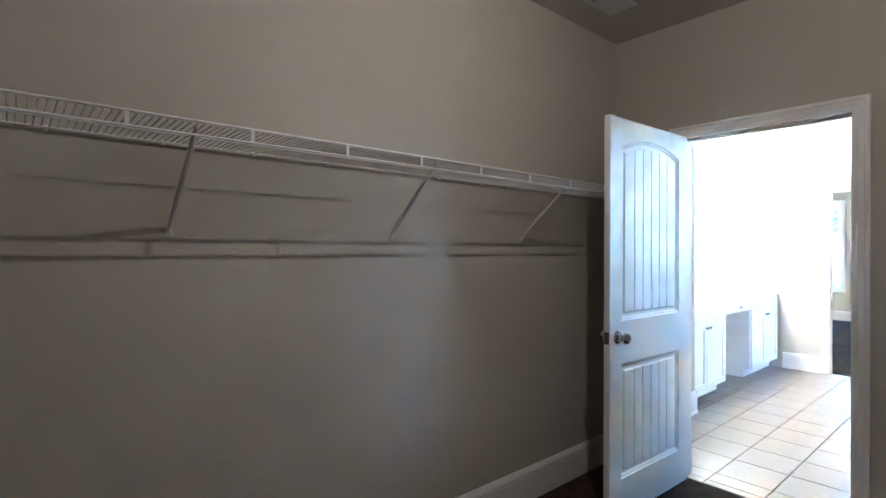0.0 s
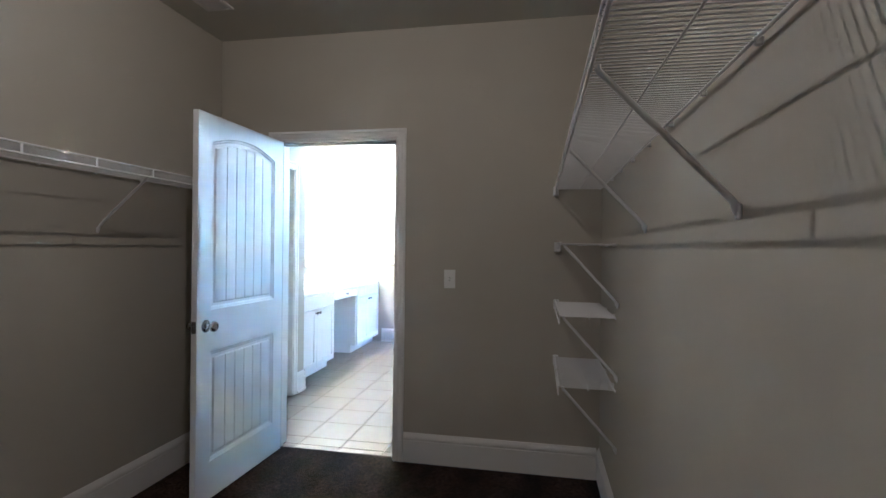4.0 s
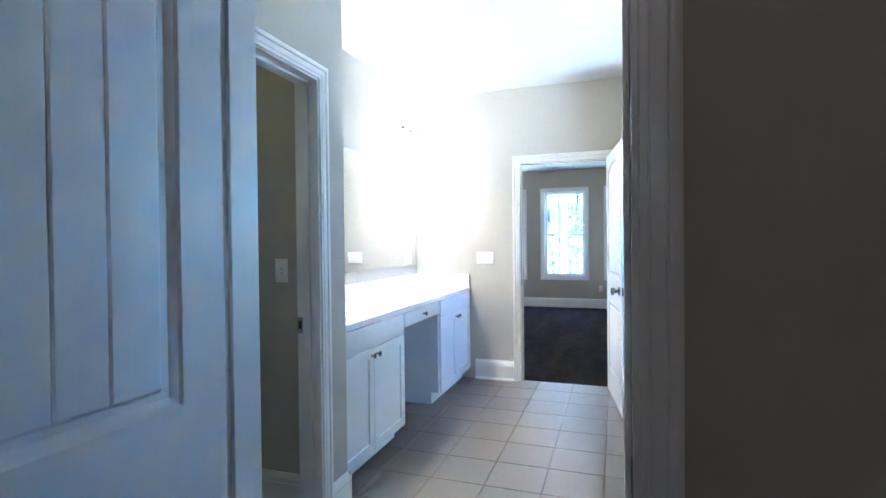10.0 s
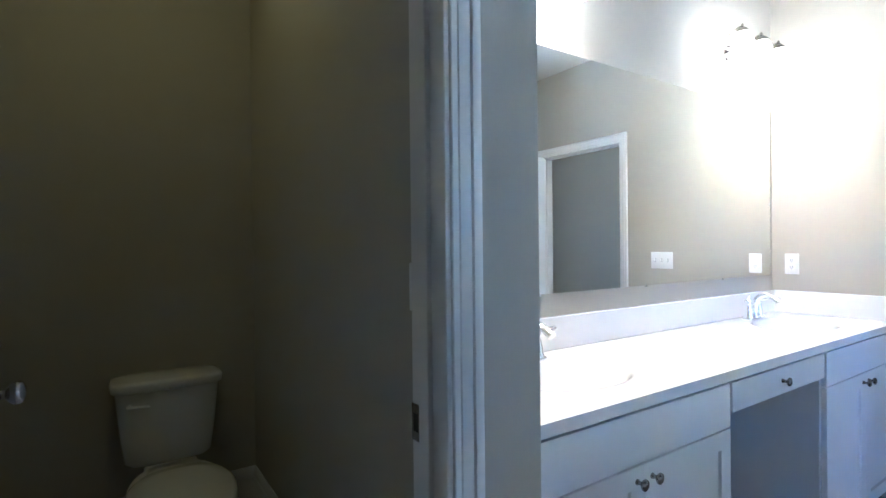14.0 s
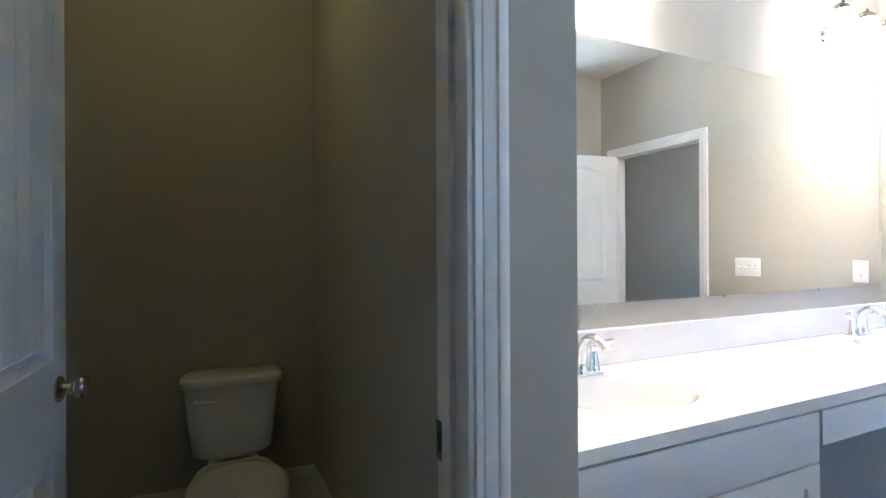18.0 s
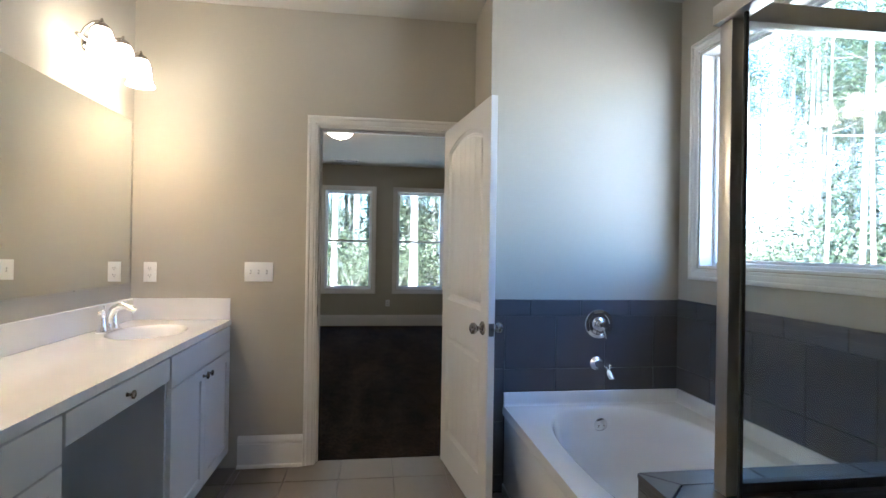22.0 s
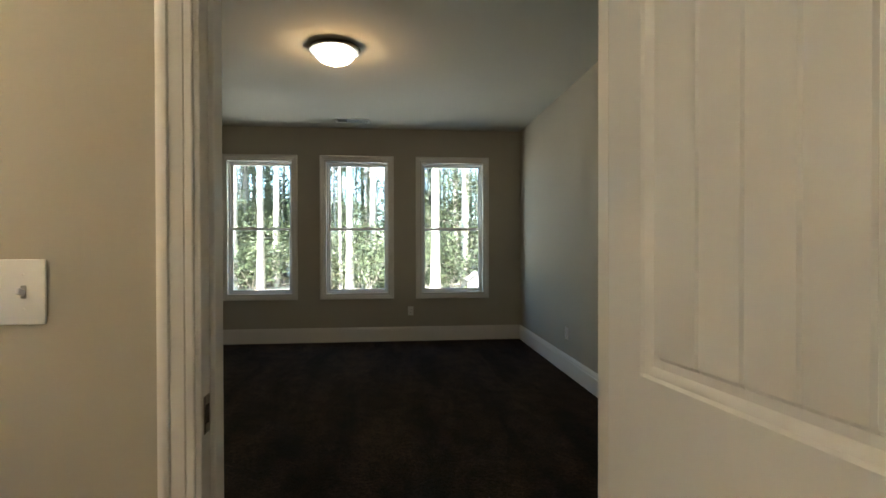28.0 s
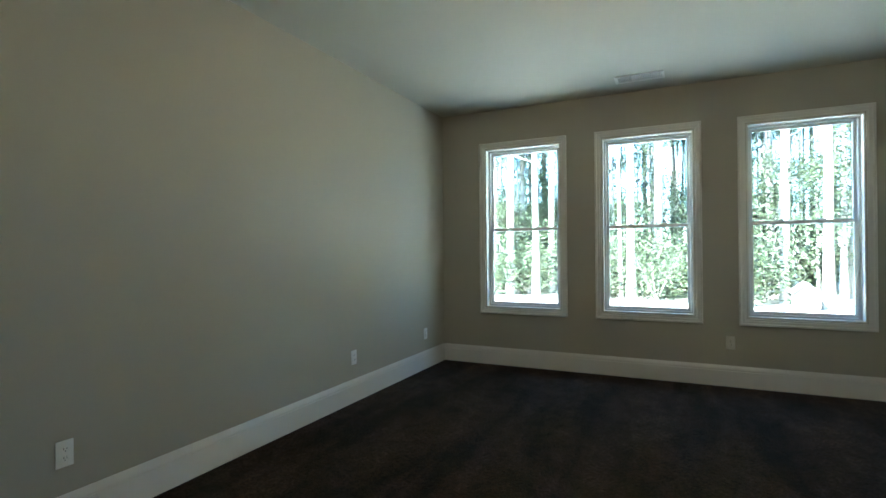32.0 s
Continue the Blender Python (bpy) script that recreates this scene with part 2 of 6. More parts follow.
def brushed(m):
    """Nap marks: broad swept patches and coarse tufts that lighten and darken the pile."""
    nt = m.node_tree
    b = nt.nodes["Principled BSDF"]
    geo = nt.nodes.new("ShaderNodeNewGeometry")
    out = None
    for sc, detail, dist, lo, hi, st in ((2.4, 2.0, 0.5, 0.55, 1.75, (1.6, 0.35, 1.0)), (9.0, 2.0, 0.3, 0.72, 1.3, (1.0, 0.8, 1.0)), (48.0, 2.0, 0.2, 0.55, 1.5, (1.0, 1.0, 1.0)), (170.0, 1.0, 0.0, 0.5, 1.55, (1.0, 1.0, 1.0))):
        mp = nt.nodes.new("ShaderNodeMapping")
        mp.inputs["Scale"].default_value = st
        mp.inputs["Rotation"].default_value = (0, 0, 0.5)
        nt.links.new(geo.outputs["Position"], mp.inputs["Vector"])
        n = nt.nodes.new("ShaderNodeTexNoise")
        n.inputs["Scale"].default_value, n.inputs["Detail"].default_value, n.inputs["Distortion"].default_value = sc, detail, dist
        nt.links.new(mp.outputs[0], n.inputs["Vector"])
        r = nt.nodes.new("ShaderNodeMapRange")
        r.inputs["From Min"].default_value, r.inputs["From Max"].default_value = 0.36, 0.64
        r.inputs["To Min"].default_value, r.inputs["To Max"].default_value = lo, hi
        nt.links.new(n.outputs["Fac"], r.inputs["Value"])
        if out is None:
            out = r.outputs[0]
        else:
            mu = nt.nodes.new("ShaderNodeMath")
            mu.operation = "MULTIPLY"
            nt.links.new(out, mu.inputs[0])
            nt.links.new(r.outputs[0], mu.inputs[1])
            out = mu.outputs[0]
    sc = nt.nodes.new("ShaderNodeVectorMath")
    sc.operation = "SCALE"
    sc.inputs[0].default_value = (0.0215, 0.0127, 0.0076)
    nt.links.new(out, sc.inputs["Scale"])
    nt.links.new(sc.outputs[0], b.inputs["Base Color"])
    b.inputs["Sheen Weight"].default_value = 0.02
    b.inputs["Sheen Roughness"].default_value = 0.6


brushed(M_CARPET)


# ---- builders ----
WORLD = {}


def thing(name, at=(0, 0, 0), label="", category="", group="", kind="", m=None):
    ob = new(name)
    ob.empty_display_size = 0.1
    ob.matrix_basis = m if m is not None else Matrix.Translation(at)
    WORLD[ob] = ob.matrix_basis.copy()
    return tagged(ob, label, category, group, kind)


def finish(bm, material, smooth=0.0):
    bmesh.ops.recalc_face_normals(bm, faces=bm.faces)
    me = bpy.data.meshes.new("mesh")
    bm.to_mesh(me)
    bm.free()
    me.materials.append(material)
    if smooth:
        me.polygons.foreach_set("use_smooth", [True] * len(me.polygons))
        me.set_sharp_from_angle(angle=radians(smooth))
    return me


def part(name, bm, material, parent, label="", smooth=35.0):
    """One mesh object under a thing or a part; the bmesh is given in world coordinates."""
    bmesh.ops.transform(bm, matrix=WORLD[parent].inverted(), verts=bm.verts)
    ob = new(name, finish(bm, material, smooth))
    ob.data.name = name
    ob.parent = parent
    WORLD[ob] = WORLD[parent]
    return tagged(ob, label)


def solid(name, bm, material, label="", category="", group="", kind="", smooth=35.0):
    ob = new(name, finish(bm, material, smooth))
    ob.data.name = name
    WORLD[ob] = Matrix()
    return tagged(ob, label, category, group, kind)


def piece(name, me, parent, at, rot=None):
    """A piece that shares its mesh with the others of its kind, at a place in the world."""
    ob = new(name, me)
    ob.parent = parent
    m = Matrix.Translation(at)
    if rot is not None:
        m = m @ rot
    ob.matrix_basis = WORLD[parent].inverted() @ m
    return ob


def box(bm, lo, hi, bevel=0.0, seg=1, m=None):
    r = bmesh.ops.create_cube(bm, size=1)
    vs = r["verts"]
    for v in vs:
        v.co = Vector([lo[i] + (v.co[i] + 0.5) * (hi[i] - lo[i]) for i in range(3)])
    if bevel > 0:
        es = list({e for v in vs for e in v.link_edges})
        vs = bmesh.ops.bevel(bm, geom=es, offset=bevel, segments=seg, affect="EDGES", profile=0.5)["verts"]
    if m is not None:
        bmesh.ops.transform(bm, matrix=m, verts=vs)
    return bm


def boxes(*ab, bevel=0.0):
    bm = bmesh.new()
    for lo, hi in ab:
        box(bm, lo, hi, bevel)
    return bm


def tube(bm, pts, r, seg=8, caps=True):
    """A round bar along points."""
    pts = [Vector(p) for p in pts]
    rings = []
    n = len(pts)
    up = Vector((0.13, 0.21, 0.97))
    for i, p in enumerate(pts):
        d = (pts[min(i + 1, n - 1)] - pts[max(i - 1, 0)]).normalized()
        a = d.cross(up)
        if a.length < 1e-3:
            a = d.cross(Vector((1, 0, 0)))
        a.normalize()
        c = d.cross(a)
        rr = r[i] if isinstance(r, (list, tuple)) else r
        rings.append([bm.verts.new(p + (a * math.cos(2 * math.pi * k / seg) + c * math.sin(2 * math.pi * k / seg)) * rr) for k in range(seg)])
    for q, w in zip(rings, rings[1:]):
        for k in range(seg):
            bm.faces.new((q[k], q[(k + 1) % seg], w[(k + 1) % seg], w[k]))
    if caps:
        bm.faces.new(rings[0])
        bm.faces.new(rings[-1][::-1])
    return bm


def lathe(bm, prof, m=None, seg=24, sx=1.0, sy=1.0):
    """A turned shape about z from (radius, height) pairs; ends close on the axis."""
    made, rings = [], []
    for r, z in prof:
        if r < 1e-6:
            ring = [bm.verts.new((0, 0, z))]
        else:
            ring = [bm.verts.new((r * sx * math.cos(2 * math.pi * k / seg), r * sy * math.sin(2 * math.pi * k / seg), z)) for k in range(seg)]
        rings.append(ring)
        made += ring
    for q, w in zip(rings, rings[1:]):
        for k in range(seg):
            k2 = (k + 1) % seg
            if len(q) == 1 and len(w) > 1:
                bm.faces.new((q[0], w[k2], w[k]))
            elif len(w) == 1 and len(q) > 1:
                bm.faces.new((q[k], q[k2], w[0]))
            elif len(q) > 1:
                bm.faces.new((q[k], q[k2], w[k2], w[k]))
    if m is not None:
        bmesh.ops.transform(bm, matrix=m, verts=made)
    return bm


def sweep(bm, prof, a, b, out, up=(0, 0, 1), ends=True, mitre=(0.0, 0.0)):
    """A moulding: profile of (out, up) pairs carried from a to b. mitre: run-on per unit of up-offset at each end."""
    a, b, out, up = Vector(a), Vector(b), Vector(out), Vector(up)
    d = (b - a).normalized()
    ra = [bm.verts.new(a + out * p + up * q - d * mitre[0] * q) for p, q in prof]
    rb = [bm.verts.new(b + out * p + up * q + d * mitre[1] * q) for p, q in prof]
    n = len(prof)
    for k in range(n):
        bm.faces.new((ra[k], ra[(k + 1) % n], rb[(k + 1) % n], rb[k]))
    if ends:
        bm.faces.new(ra[::-1])
        bm.faces.new(rb)
    return bm


ROT_X = Matrix.Rotation(radians(90), 4, "Y")      # z axis to +x
ROT_Y = Matrix.Rotation(radians(-90), 4, "X")     # z axis to +y
ROT_NY = Matrix.Rotation(radians(90), 4, "X")     # z axis to -y

# ---- structure ----
CZ, BCZ = 2.72, 2.705     # ceilings: closet and bath; bedroom
DH = 2.04
CLX0, CLX1, CLY0 = -1.225, 1.254, -3.95        # closet
CD0, CD1 = -0.816, 0.018                         # closet door opening, x
WT = 0.115
TX = -1.27                                      # toilet-room wall, bath face
TD0, TD1 = 0.301, 1.130                        # toilet door opening, y
TOX0, TOY1 = -3.15, 1.23                        # toilet room back wall and side wall
VY0, VLX = 1.335, -1.897                        # vanity alcove
BY1 = 3.81                                      # bath end wall
BD0, BD1 = -0.872, -0.044                       # bedroom door opening, x
BRX = RIGHT_X                                   # bath right wall
JX, JY = JOG_X, 3.36                            # boxed-out wall behind the tub taps
EX0, EX1, EY0, EY1 = -3.083, 1.128, 3.925, 9.283  # bedroom
BW = [(-2.580, 0.803), (-1.377, 0.800), (-0.170, 0.820)]   # bedroom windows: opening left x, width
BWZ0, BWZ1 = 0.606, 2.293
OW0, OW1, OWZ0, OWZ1 = WIN_Y0, WIN_Y1, 1.225, 2.365    # bath window opening
EXT = 0.16


def wall(name, lo, hi, holes=(), axis=0):
    """A wall box with openings cut right through; holes as (from, to, bottom, top) along axis 0 (x) or 1 (y)."""
    bm = bmesh.new()
    cuts = sorted(holes)
    pos = lo[axis]

    def seg(a, b, z0, z1):
        if b - a > 1e-4 and z1 - z0 > 1e-4:
            l, h = list(lo), list(hi)
            l[axis], h[axis], l[2], h[2] = a, b, z0, z1
            box(bm, l, h)

    for a, b, z0, z1 in cuts:
        seg(pos, a, lo[2], hi[2])
        seg(a, b, lo[2], z0)
        seg(a, b, z1, hi[2])
        pos = b
    seg(pos, hi[axis], lo[2], hi[2])
    bmesh.ops.remove_doubles(bm, verts=bm.verts, dist=1e-5)
    return solid(name, bm, M_WALL, "greige painted drywall wall, smooth matt finish", "wall", kind="structure", smooth=0)


B = -0.06
T = CZ + 0.02
wall("wall_closet_west", (CLX0 - WT, CLY0 - WT, B), (CLX0, 0, T))
wall("wall_closet_east", (CLX1, CLY0 - WT, B), (CLX1 + WT, 0, T))
wall("wall_closet_south", (CLX0, CLY0 - WT, B), (CLX1, CLY0, T))
wall("wall_closet_north", (TOX0 - WT, 0, B), (BRX + EXT, WT, T), [(CD0, CD1, B, DH)])
FUR = 0.137                                     # bath face of the closet door wall beside the opening
wall("wall_closet_furring", (TX, WT, B), (SHX - 0.06, FUR, T), [(CD0, CD1, B, DH)])
wall("wall_toilet_east", (TX - WT, WT, B), (TX, VY0, T), [(TD0, TD1, B, DH)], 1)
wall("wall_toilet_north", (TOX0, TOY1, B), (TX - WT, VY0, T))
wall("wall_toilet_west", (TOX0 - WT, WT, B), (TOX0, VY0, T))
wall("wall_vanity_west", (VLX - WT, VY0, B), (VLX, BY1, T))
wall("wall_bath_north", (EX0 - EXT, BY1, B), (JX, EY0, T), [(BD0, BD1, B, DH)])
wall("wall_tub_end", (JX, JY, B), (BRX, EY0, T))
wall("wall_bath_east", (BRX, WT, B), (BRX + EXT, EY0, T), [(OW0, OW1, OWZ0, OWZ1)], 1)
wall("wall_bedroom_west", (EX0 - EXT, EY0, B), (EX0, EY1, T))
wall("wall_bedroom_east", (EX1, EY0, B), (EX1 + EXT, EY1, T))
wall("wall_bedroom_north", (EX0 - EXT, EY1, B), (EX1 + EXT, EY1 + EXT, T), [(a, a + w, BWZ0, BWZ1) for a, w in BW])


def ceiling(name, lo, hi, z=CZ):
    solid(name, boxes(((lo[0], lo[1], z), (hi[0], hi[1], CZ + 0.25))), M_CEIL, "off-white flat painted ceiling", "ceiling", kind="structure", smooth=0)


ceiling("ceiling_closet", (CLX0, CLY0), (CLX1, 0.0))
ceiling("ceiling_bath", (TOX0, WT), (BRX, BY1))
ceiling("ceiling_bedroom", (EX0, EY0), (EX1, EY1), BCZ)
roof = boxes(((-3.6, -4.3, CZ + 0.25), (1.9, 10.1, CZ + 0.45)))
solid("roof_deck", roof, M_CEIL, "plain deck that closes the house from above", "roof", kind="structure", smooth=0)

# floors
solid("floor_closet", boxes(((CLX0, CLY0, -0.05), (CLX1, 0.045, 0.0))), M_CARPET, "dark brown plush carpet with vacuum marks", "carpet", kind="structure", smooth=0)
solid("floor_bedroom", boxes(((EX0, BY1 + 0.06, -0.05), (EX1, EY1, 0.0))), M_CARPET, "dark brown plush carpet with vacuum marks", "carpet", kind="structure", smooth=0)
floor_bath = solid("floor_bath", boxes(((TOX0, 0.045, -0.05), (BRX, BY1 + 0.06, -0.008))), M_GROUT, "beige ceramic floor tiles with dark grout joints", "tile floor", kind="structure", smooth=0)

# ---- mouldings ----
BASE = [(0, 0), (0.0145, 0), (0.0145, 0.136), (0.0105, 0.138), (0.0105, 0.144), (0.016, 0.147), (0.016, 0.158), (0.010, 0.170), (0.006, 0.178), (0.004, 0.184), (0, 0.184)]
SHOE = [(0.0145, 0), (0.030, 0), (0.029, 0.007), (0.024, 0.015), (0.0145, 0.019)]


def baseboard(a, b, out, shoe=True):
    bm = bmesh.new()
    sweep(bm, BASE, (*a, 0.001), (*b, 0.001), (*out, 0))
    if shoe:
        sweep(bm, SHOE, (*a, 0.001), (*b, 0.001), (*out, 0))
    solid("baseboard", bm, M_TRIM, "tall white painted baseboard with a stepped top", "baseboard", kind="structure", smooth=30)


CASE = [(0, 0.004), (0.0085, 0.004), (0.010, 0.006), (0.010, 0.0155), (0.0078, 0.0165), (0.0078, 0.0185), (0.0105, 0.0205), (0.0128, 0.030), (0.0135, 0.0405), (0.0112, 0.0415), (0.0112, 0.0435), (0.0165, 0.0455), (0.018, 0.049), (0.018, 0.061), (0.016, 0.064), (0, 0.064)]


def casing(name, p0, p1, z1, out, label, z0=None):
    """Casing round an opening between p0 and p1 in plan, up to z1: head and legs with mitred corners; with z0, a sill piece too."""
    p0, p1, o = Vector((*p0, 0)), Vector((*p1, 0)), Vector((*out, 0))
    d = (p1 - p0).normalized()
    th = thing(name, (*p0[:2], 0), label, "trim", kind="structure")
    zb = 0.0 if z0 is None else z0
    zv = Vector((0, 0, 1))
    bm = bmesh.new()
    sweep(bm, CASE, p0 + zv * z1, p1 + zv * z1, o, zv, mitre=(1, 1))
    part("head_casing", bm, M_TRIM, th)
    for p, s in ((p0, -1), (p1, 1)):
        bm = bmesh.new()
        sweep(bm, CASE, p + zv * zb, p + zv * z1, o, d * s, mitre=(0 if z0 is None else 1, 1))
        part("side_casing", bm, M_TRIM, th)
    if z0 is not None:
        bm = bmesh.new()
        sweep(bm, CASE, p0 + zv * zb, p1 + zv * zb, o, -zv, mitre=(1, 1))
        part("sill_casing", bm, M_TRIM, th)
    return th


def jamb(p0, p1, across, z1, stop_at, label="white painted door jamb with a stop"):
    """Lining of a door opening. p0, p1: plan ends of the opening on one face; across: vector through the wall; stop_at: fraction across for the stop."""
    p0, p1, ac = Vector((*p0, 0)), Vector((*p1, 0)), Vector((*across, 0))
    d = (p1 - p0).normalized()
    th = thing("door_jamb", tuple(p0), label, "jamb", kind="structure")

    def slab(a, b, c, z0, z2, nm):
        pts = [a, b, b + c, a + c]
        bm = bmesh.new()
        lo = [min(p[i] for p in pts) for i in range(2)] + [z0]
        hi = [max(p[i] for p in pts) for i in range(2)] + [z2]
        box(bm, lo, hi, 0.0015)
        part(nm, bm, M_TRIM, th)

    e = ac.normalized() * 0.002
    t = 0.018
    for p, s in ((p0, 1), (p1, -1)):
        slab(p - e, p + d * t * s - e, ac + 2 * e, 0.0, z1, "jamb_side")
        q = p + d * t * s + ac * stop_at
        slab(q, q + d * 0.011 * s, ac.normalized() * 0.033, 0.0, z1 - t, "stop")
    slab(p0 + d * t - e, p1 - d * t - e, ac + 2 * e, z1 - t, z1, "jamb_head")
    q = p0 + d * (t + 0.011) + ac * stop_at
    slab(q, p1 - d * (t + 0.011) + ac * stop_at, ac.normalized() * 0.033, z1 - t - 0.011, z1 - t, "stop")
    return th


LC = "white painted door casing with a moulded profile"
casing("trim_closet_door_inside", (CD0 + 0.012, 0), (CD1 - 0.012, 0), DH - 0.012, (0, -1), LC)
casing("trim_closet_door_bath", (CD0 + 0.012, FUR), (CD1 - 0.012, FUR), DH - 0.012, (0, 1), LC)
jamb((CD0, 0), (CD1, 0), (0, FUR), DH, 0.30)
casing("trim_toilet_door_bath", (TX, TD0 + 0.012), (TX, TD1 - 0.012), DH - 0.012, (1, 0), LC)
casing("trim_toilet_door_inside", (TX - WT, TD0 + 0.012), (TX - WT, TD1 - 0.012), DH - 0.012, (-1, 0), LC)
jamb((TX - WT, TD0), (TX - WT, TD1), (WT, 0), DH, 0.34)
casing("trim_bedroom_door_bath", (BD0 + 0.012, BY1), (BD1 - 0.012, BY1), DH - 0.012, (0, -1), LC)
casing("trim_bedroom_door_inside", (BD0 + 0.012, EY0), (BD1 - 0.012, EY0), DH - 0.012, (0, 1), LC)
jamb((BD0, BY1), (BD1, BY1), (0, WT), DH, 0.34)

CO = 0.054
baseboard((CLX0, CLY0), (CLX0, 0), (1, 0), False)
baseboard((CLX1, CLY0), (CLX1, 0), (-1, 0), False)
baseboard((CLX0 + 0.016, 0), (CD0 - CO, 0), (0, -1), False)
baseboard((CD1 + CO, 0), (CLX1 - 0.016, 0), (0, -1), False)
baseboard((CLX0 + 0.016, CLY0), (CLX1 - 0.016, CLY0), (0, 1), False)
baseboard((TX, FUR), (TX, TD0 - CO), (1, 0))
baseboard((TX, TD1 + CO), (TX, VY0), (1, 0))
baseboard((VLX + 0.60, VY0), (TX + 0.016, VY0), (0, 1))
baseboard((CD1 + CO, FUR), (SHX - 0.06, FUR), (0, 1))
baseboard((TX + 0.016, FUR), (CD0 - CO, FUR), (0, 1))
baseboard((VLX + 0.60, BY1), (BD0 - CO, BY1), (0, -1))
baseboard((BD1 + CO, BY1), (JX - 0.016, BY1), (0, -1))
baseboard((JX, JY + 0.002), (JX, BY1), (-1, 0))
baseboard((TOX0, WT), (TOX0, TOY1), (1, 0))
baseboard((TOX0 + 0.016, TOY1), (TX - WT, TOY1), (0, -1))
baseboard((TOX0 + 0.016, WT), (TX - WT, WT), (0, 1))
baseboard((EX0, EY0), (EX0, EY1), (1, 0), False)
baseboard((EX1, EY0), (EX1, EY1), (-1, 0), False)
baseboard((EX0 + 0.016, EY1), (EX1 - 0.016, EY1), (0, -1), False)
baseboard((EX0 + 0.016, EY0), (BD0 - CO, EY0), (0, 1), False)
baseboard((BD1 + CO, EY0), (EX1 - 0.016, EY0), (0, 1), False)

# ---- doors ----


def door_leaf_mesh(w, h, t=0.035):
    """Two-panel leaf with an arched upper panel, coved edges and plank grooves on both faces."""
    st = 0.102
    offs = [0.0, 0.005, 0.012, 0.020, 0.034, 0.041, 0.046]

    def prof(d):
        ks = [(0, 0), (0.005, 0.005), (0.012, 0.0065), (0.020, 0.0125), (0.034, 0.0125), (0.041, 0.0055), (0.046, 0.0045)]
        if d <= 0:
            return 0.0
        for (a, u), (b, v) in zip(ks, ks[1:]):
            if d <= b:
                return u + (v - u) * (d - a) / (b - a)
        return 0.0045

    x0, x1 = st, w - st
    f0, f1 = x0 + 0.046, x1 - 0.046
    npl = 6
    gx = [f0 + (f1 - f0) * k / npl for k in range(1, npl)]
    xs = [0.0, 0.003] + [x0 + o for o in offs] + [g + q for g in gx for q in (-0.004, 0.0, 0.004)] + [x1 - o for o in offs[::-1]] + [w - 0.003, w]
    xs += [(gx[k] + gx[k + 1]) / 2 for k in range(npl - 1 - 1)]
    xs = sorted(xs)
    a0, a1 = 0.197, 0.776
    b0, b1 = 0.993, h - 0.086
    rise = 0.060

    def top(x):
        u = min(1.0, max(0.0, (x - x0) / (x1 - x0)))
        return b1 - rise * (2 * u - 1) ** 2

    rows = [("f", 0.0), ("f", 0.003)] + [("f", a0 + o) for o in offs] + [("f", a1 - o) for o in offs[::-1]]
    rows += [("f", b0 + o) for o in offs] + [("f", 1.4)] + [("t", o) for o in offs[::-1]] + [("f", h - 0.003), ("f", h)]
    nx, nz = len(xs), len(rows)

    def sheet(bm, side):
        g = []
        for kind, v in rows:
            line = []
            for x in xs:
                z = v if kind == "f" else top(x) - v
                lo = hi = None
                if a0 <= z <= a1:
                    lo, hi = a0, a1
                elif b0 <= z <= top(x) + 1e-9:
                    lo, hi = b0, top(x)
                dep = 0.0
                if lo is not None and x0 <= x <= x1:
                    d = min(x - x0, x1 - x, z - lo, hi - z)
                    dep = prof(d)
                    if d > 0.040 and any(abs(x - q) < 1e-6 for q in gx):
                        dep += 0.0045
                if x in (0.0, w) or z in (0.0, h):
                    dep += 0.002
                line.append(bm.verts.new((x, side * (t / 2 - dep), z)))
            g.append(line)
        for j in range(nz - 1):
            for i in range(nx - 1):
                bm.faces.new((g[j][i], g[j][i + 1], g[j + 1][i + 1], g[j + 1][i]))
        return g

    bm = bmesh.new()
    f, b = sheet(bm, 1), sheet(bm, -1)
    rim = [(0, i) for i in range(nx)] + [(j, nx - 1) for j in range(1, nz)] + [(nz - 1, i) for i in range(nx - 2, -1, -1)] + [(j, 0) for j in range(nz - 2, 0, -1)]
    for (j, i), (j2, i2) in zip(rim, rim[1:] + rim[:1]):
        bm.faces.new((f[j][i], f[j2][i2], b[j2][i2], b[j][i]))
    return bm


def knob_profile():
    return [(0, 0), (0.033, 0), (0.033, 0.004), (0.028, 0.009), (0.014, 0.012), (0.011, 0.020), (0.012, 0.028), (0.020, 0.034), (0.027, 0.043), (0.028, 0.052), (0.024, 0.060), (0.014, 0.065), (0, 0.066)]


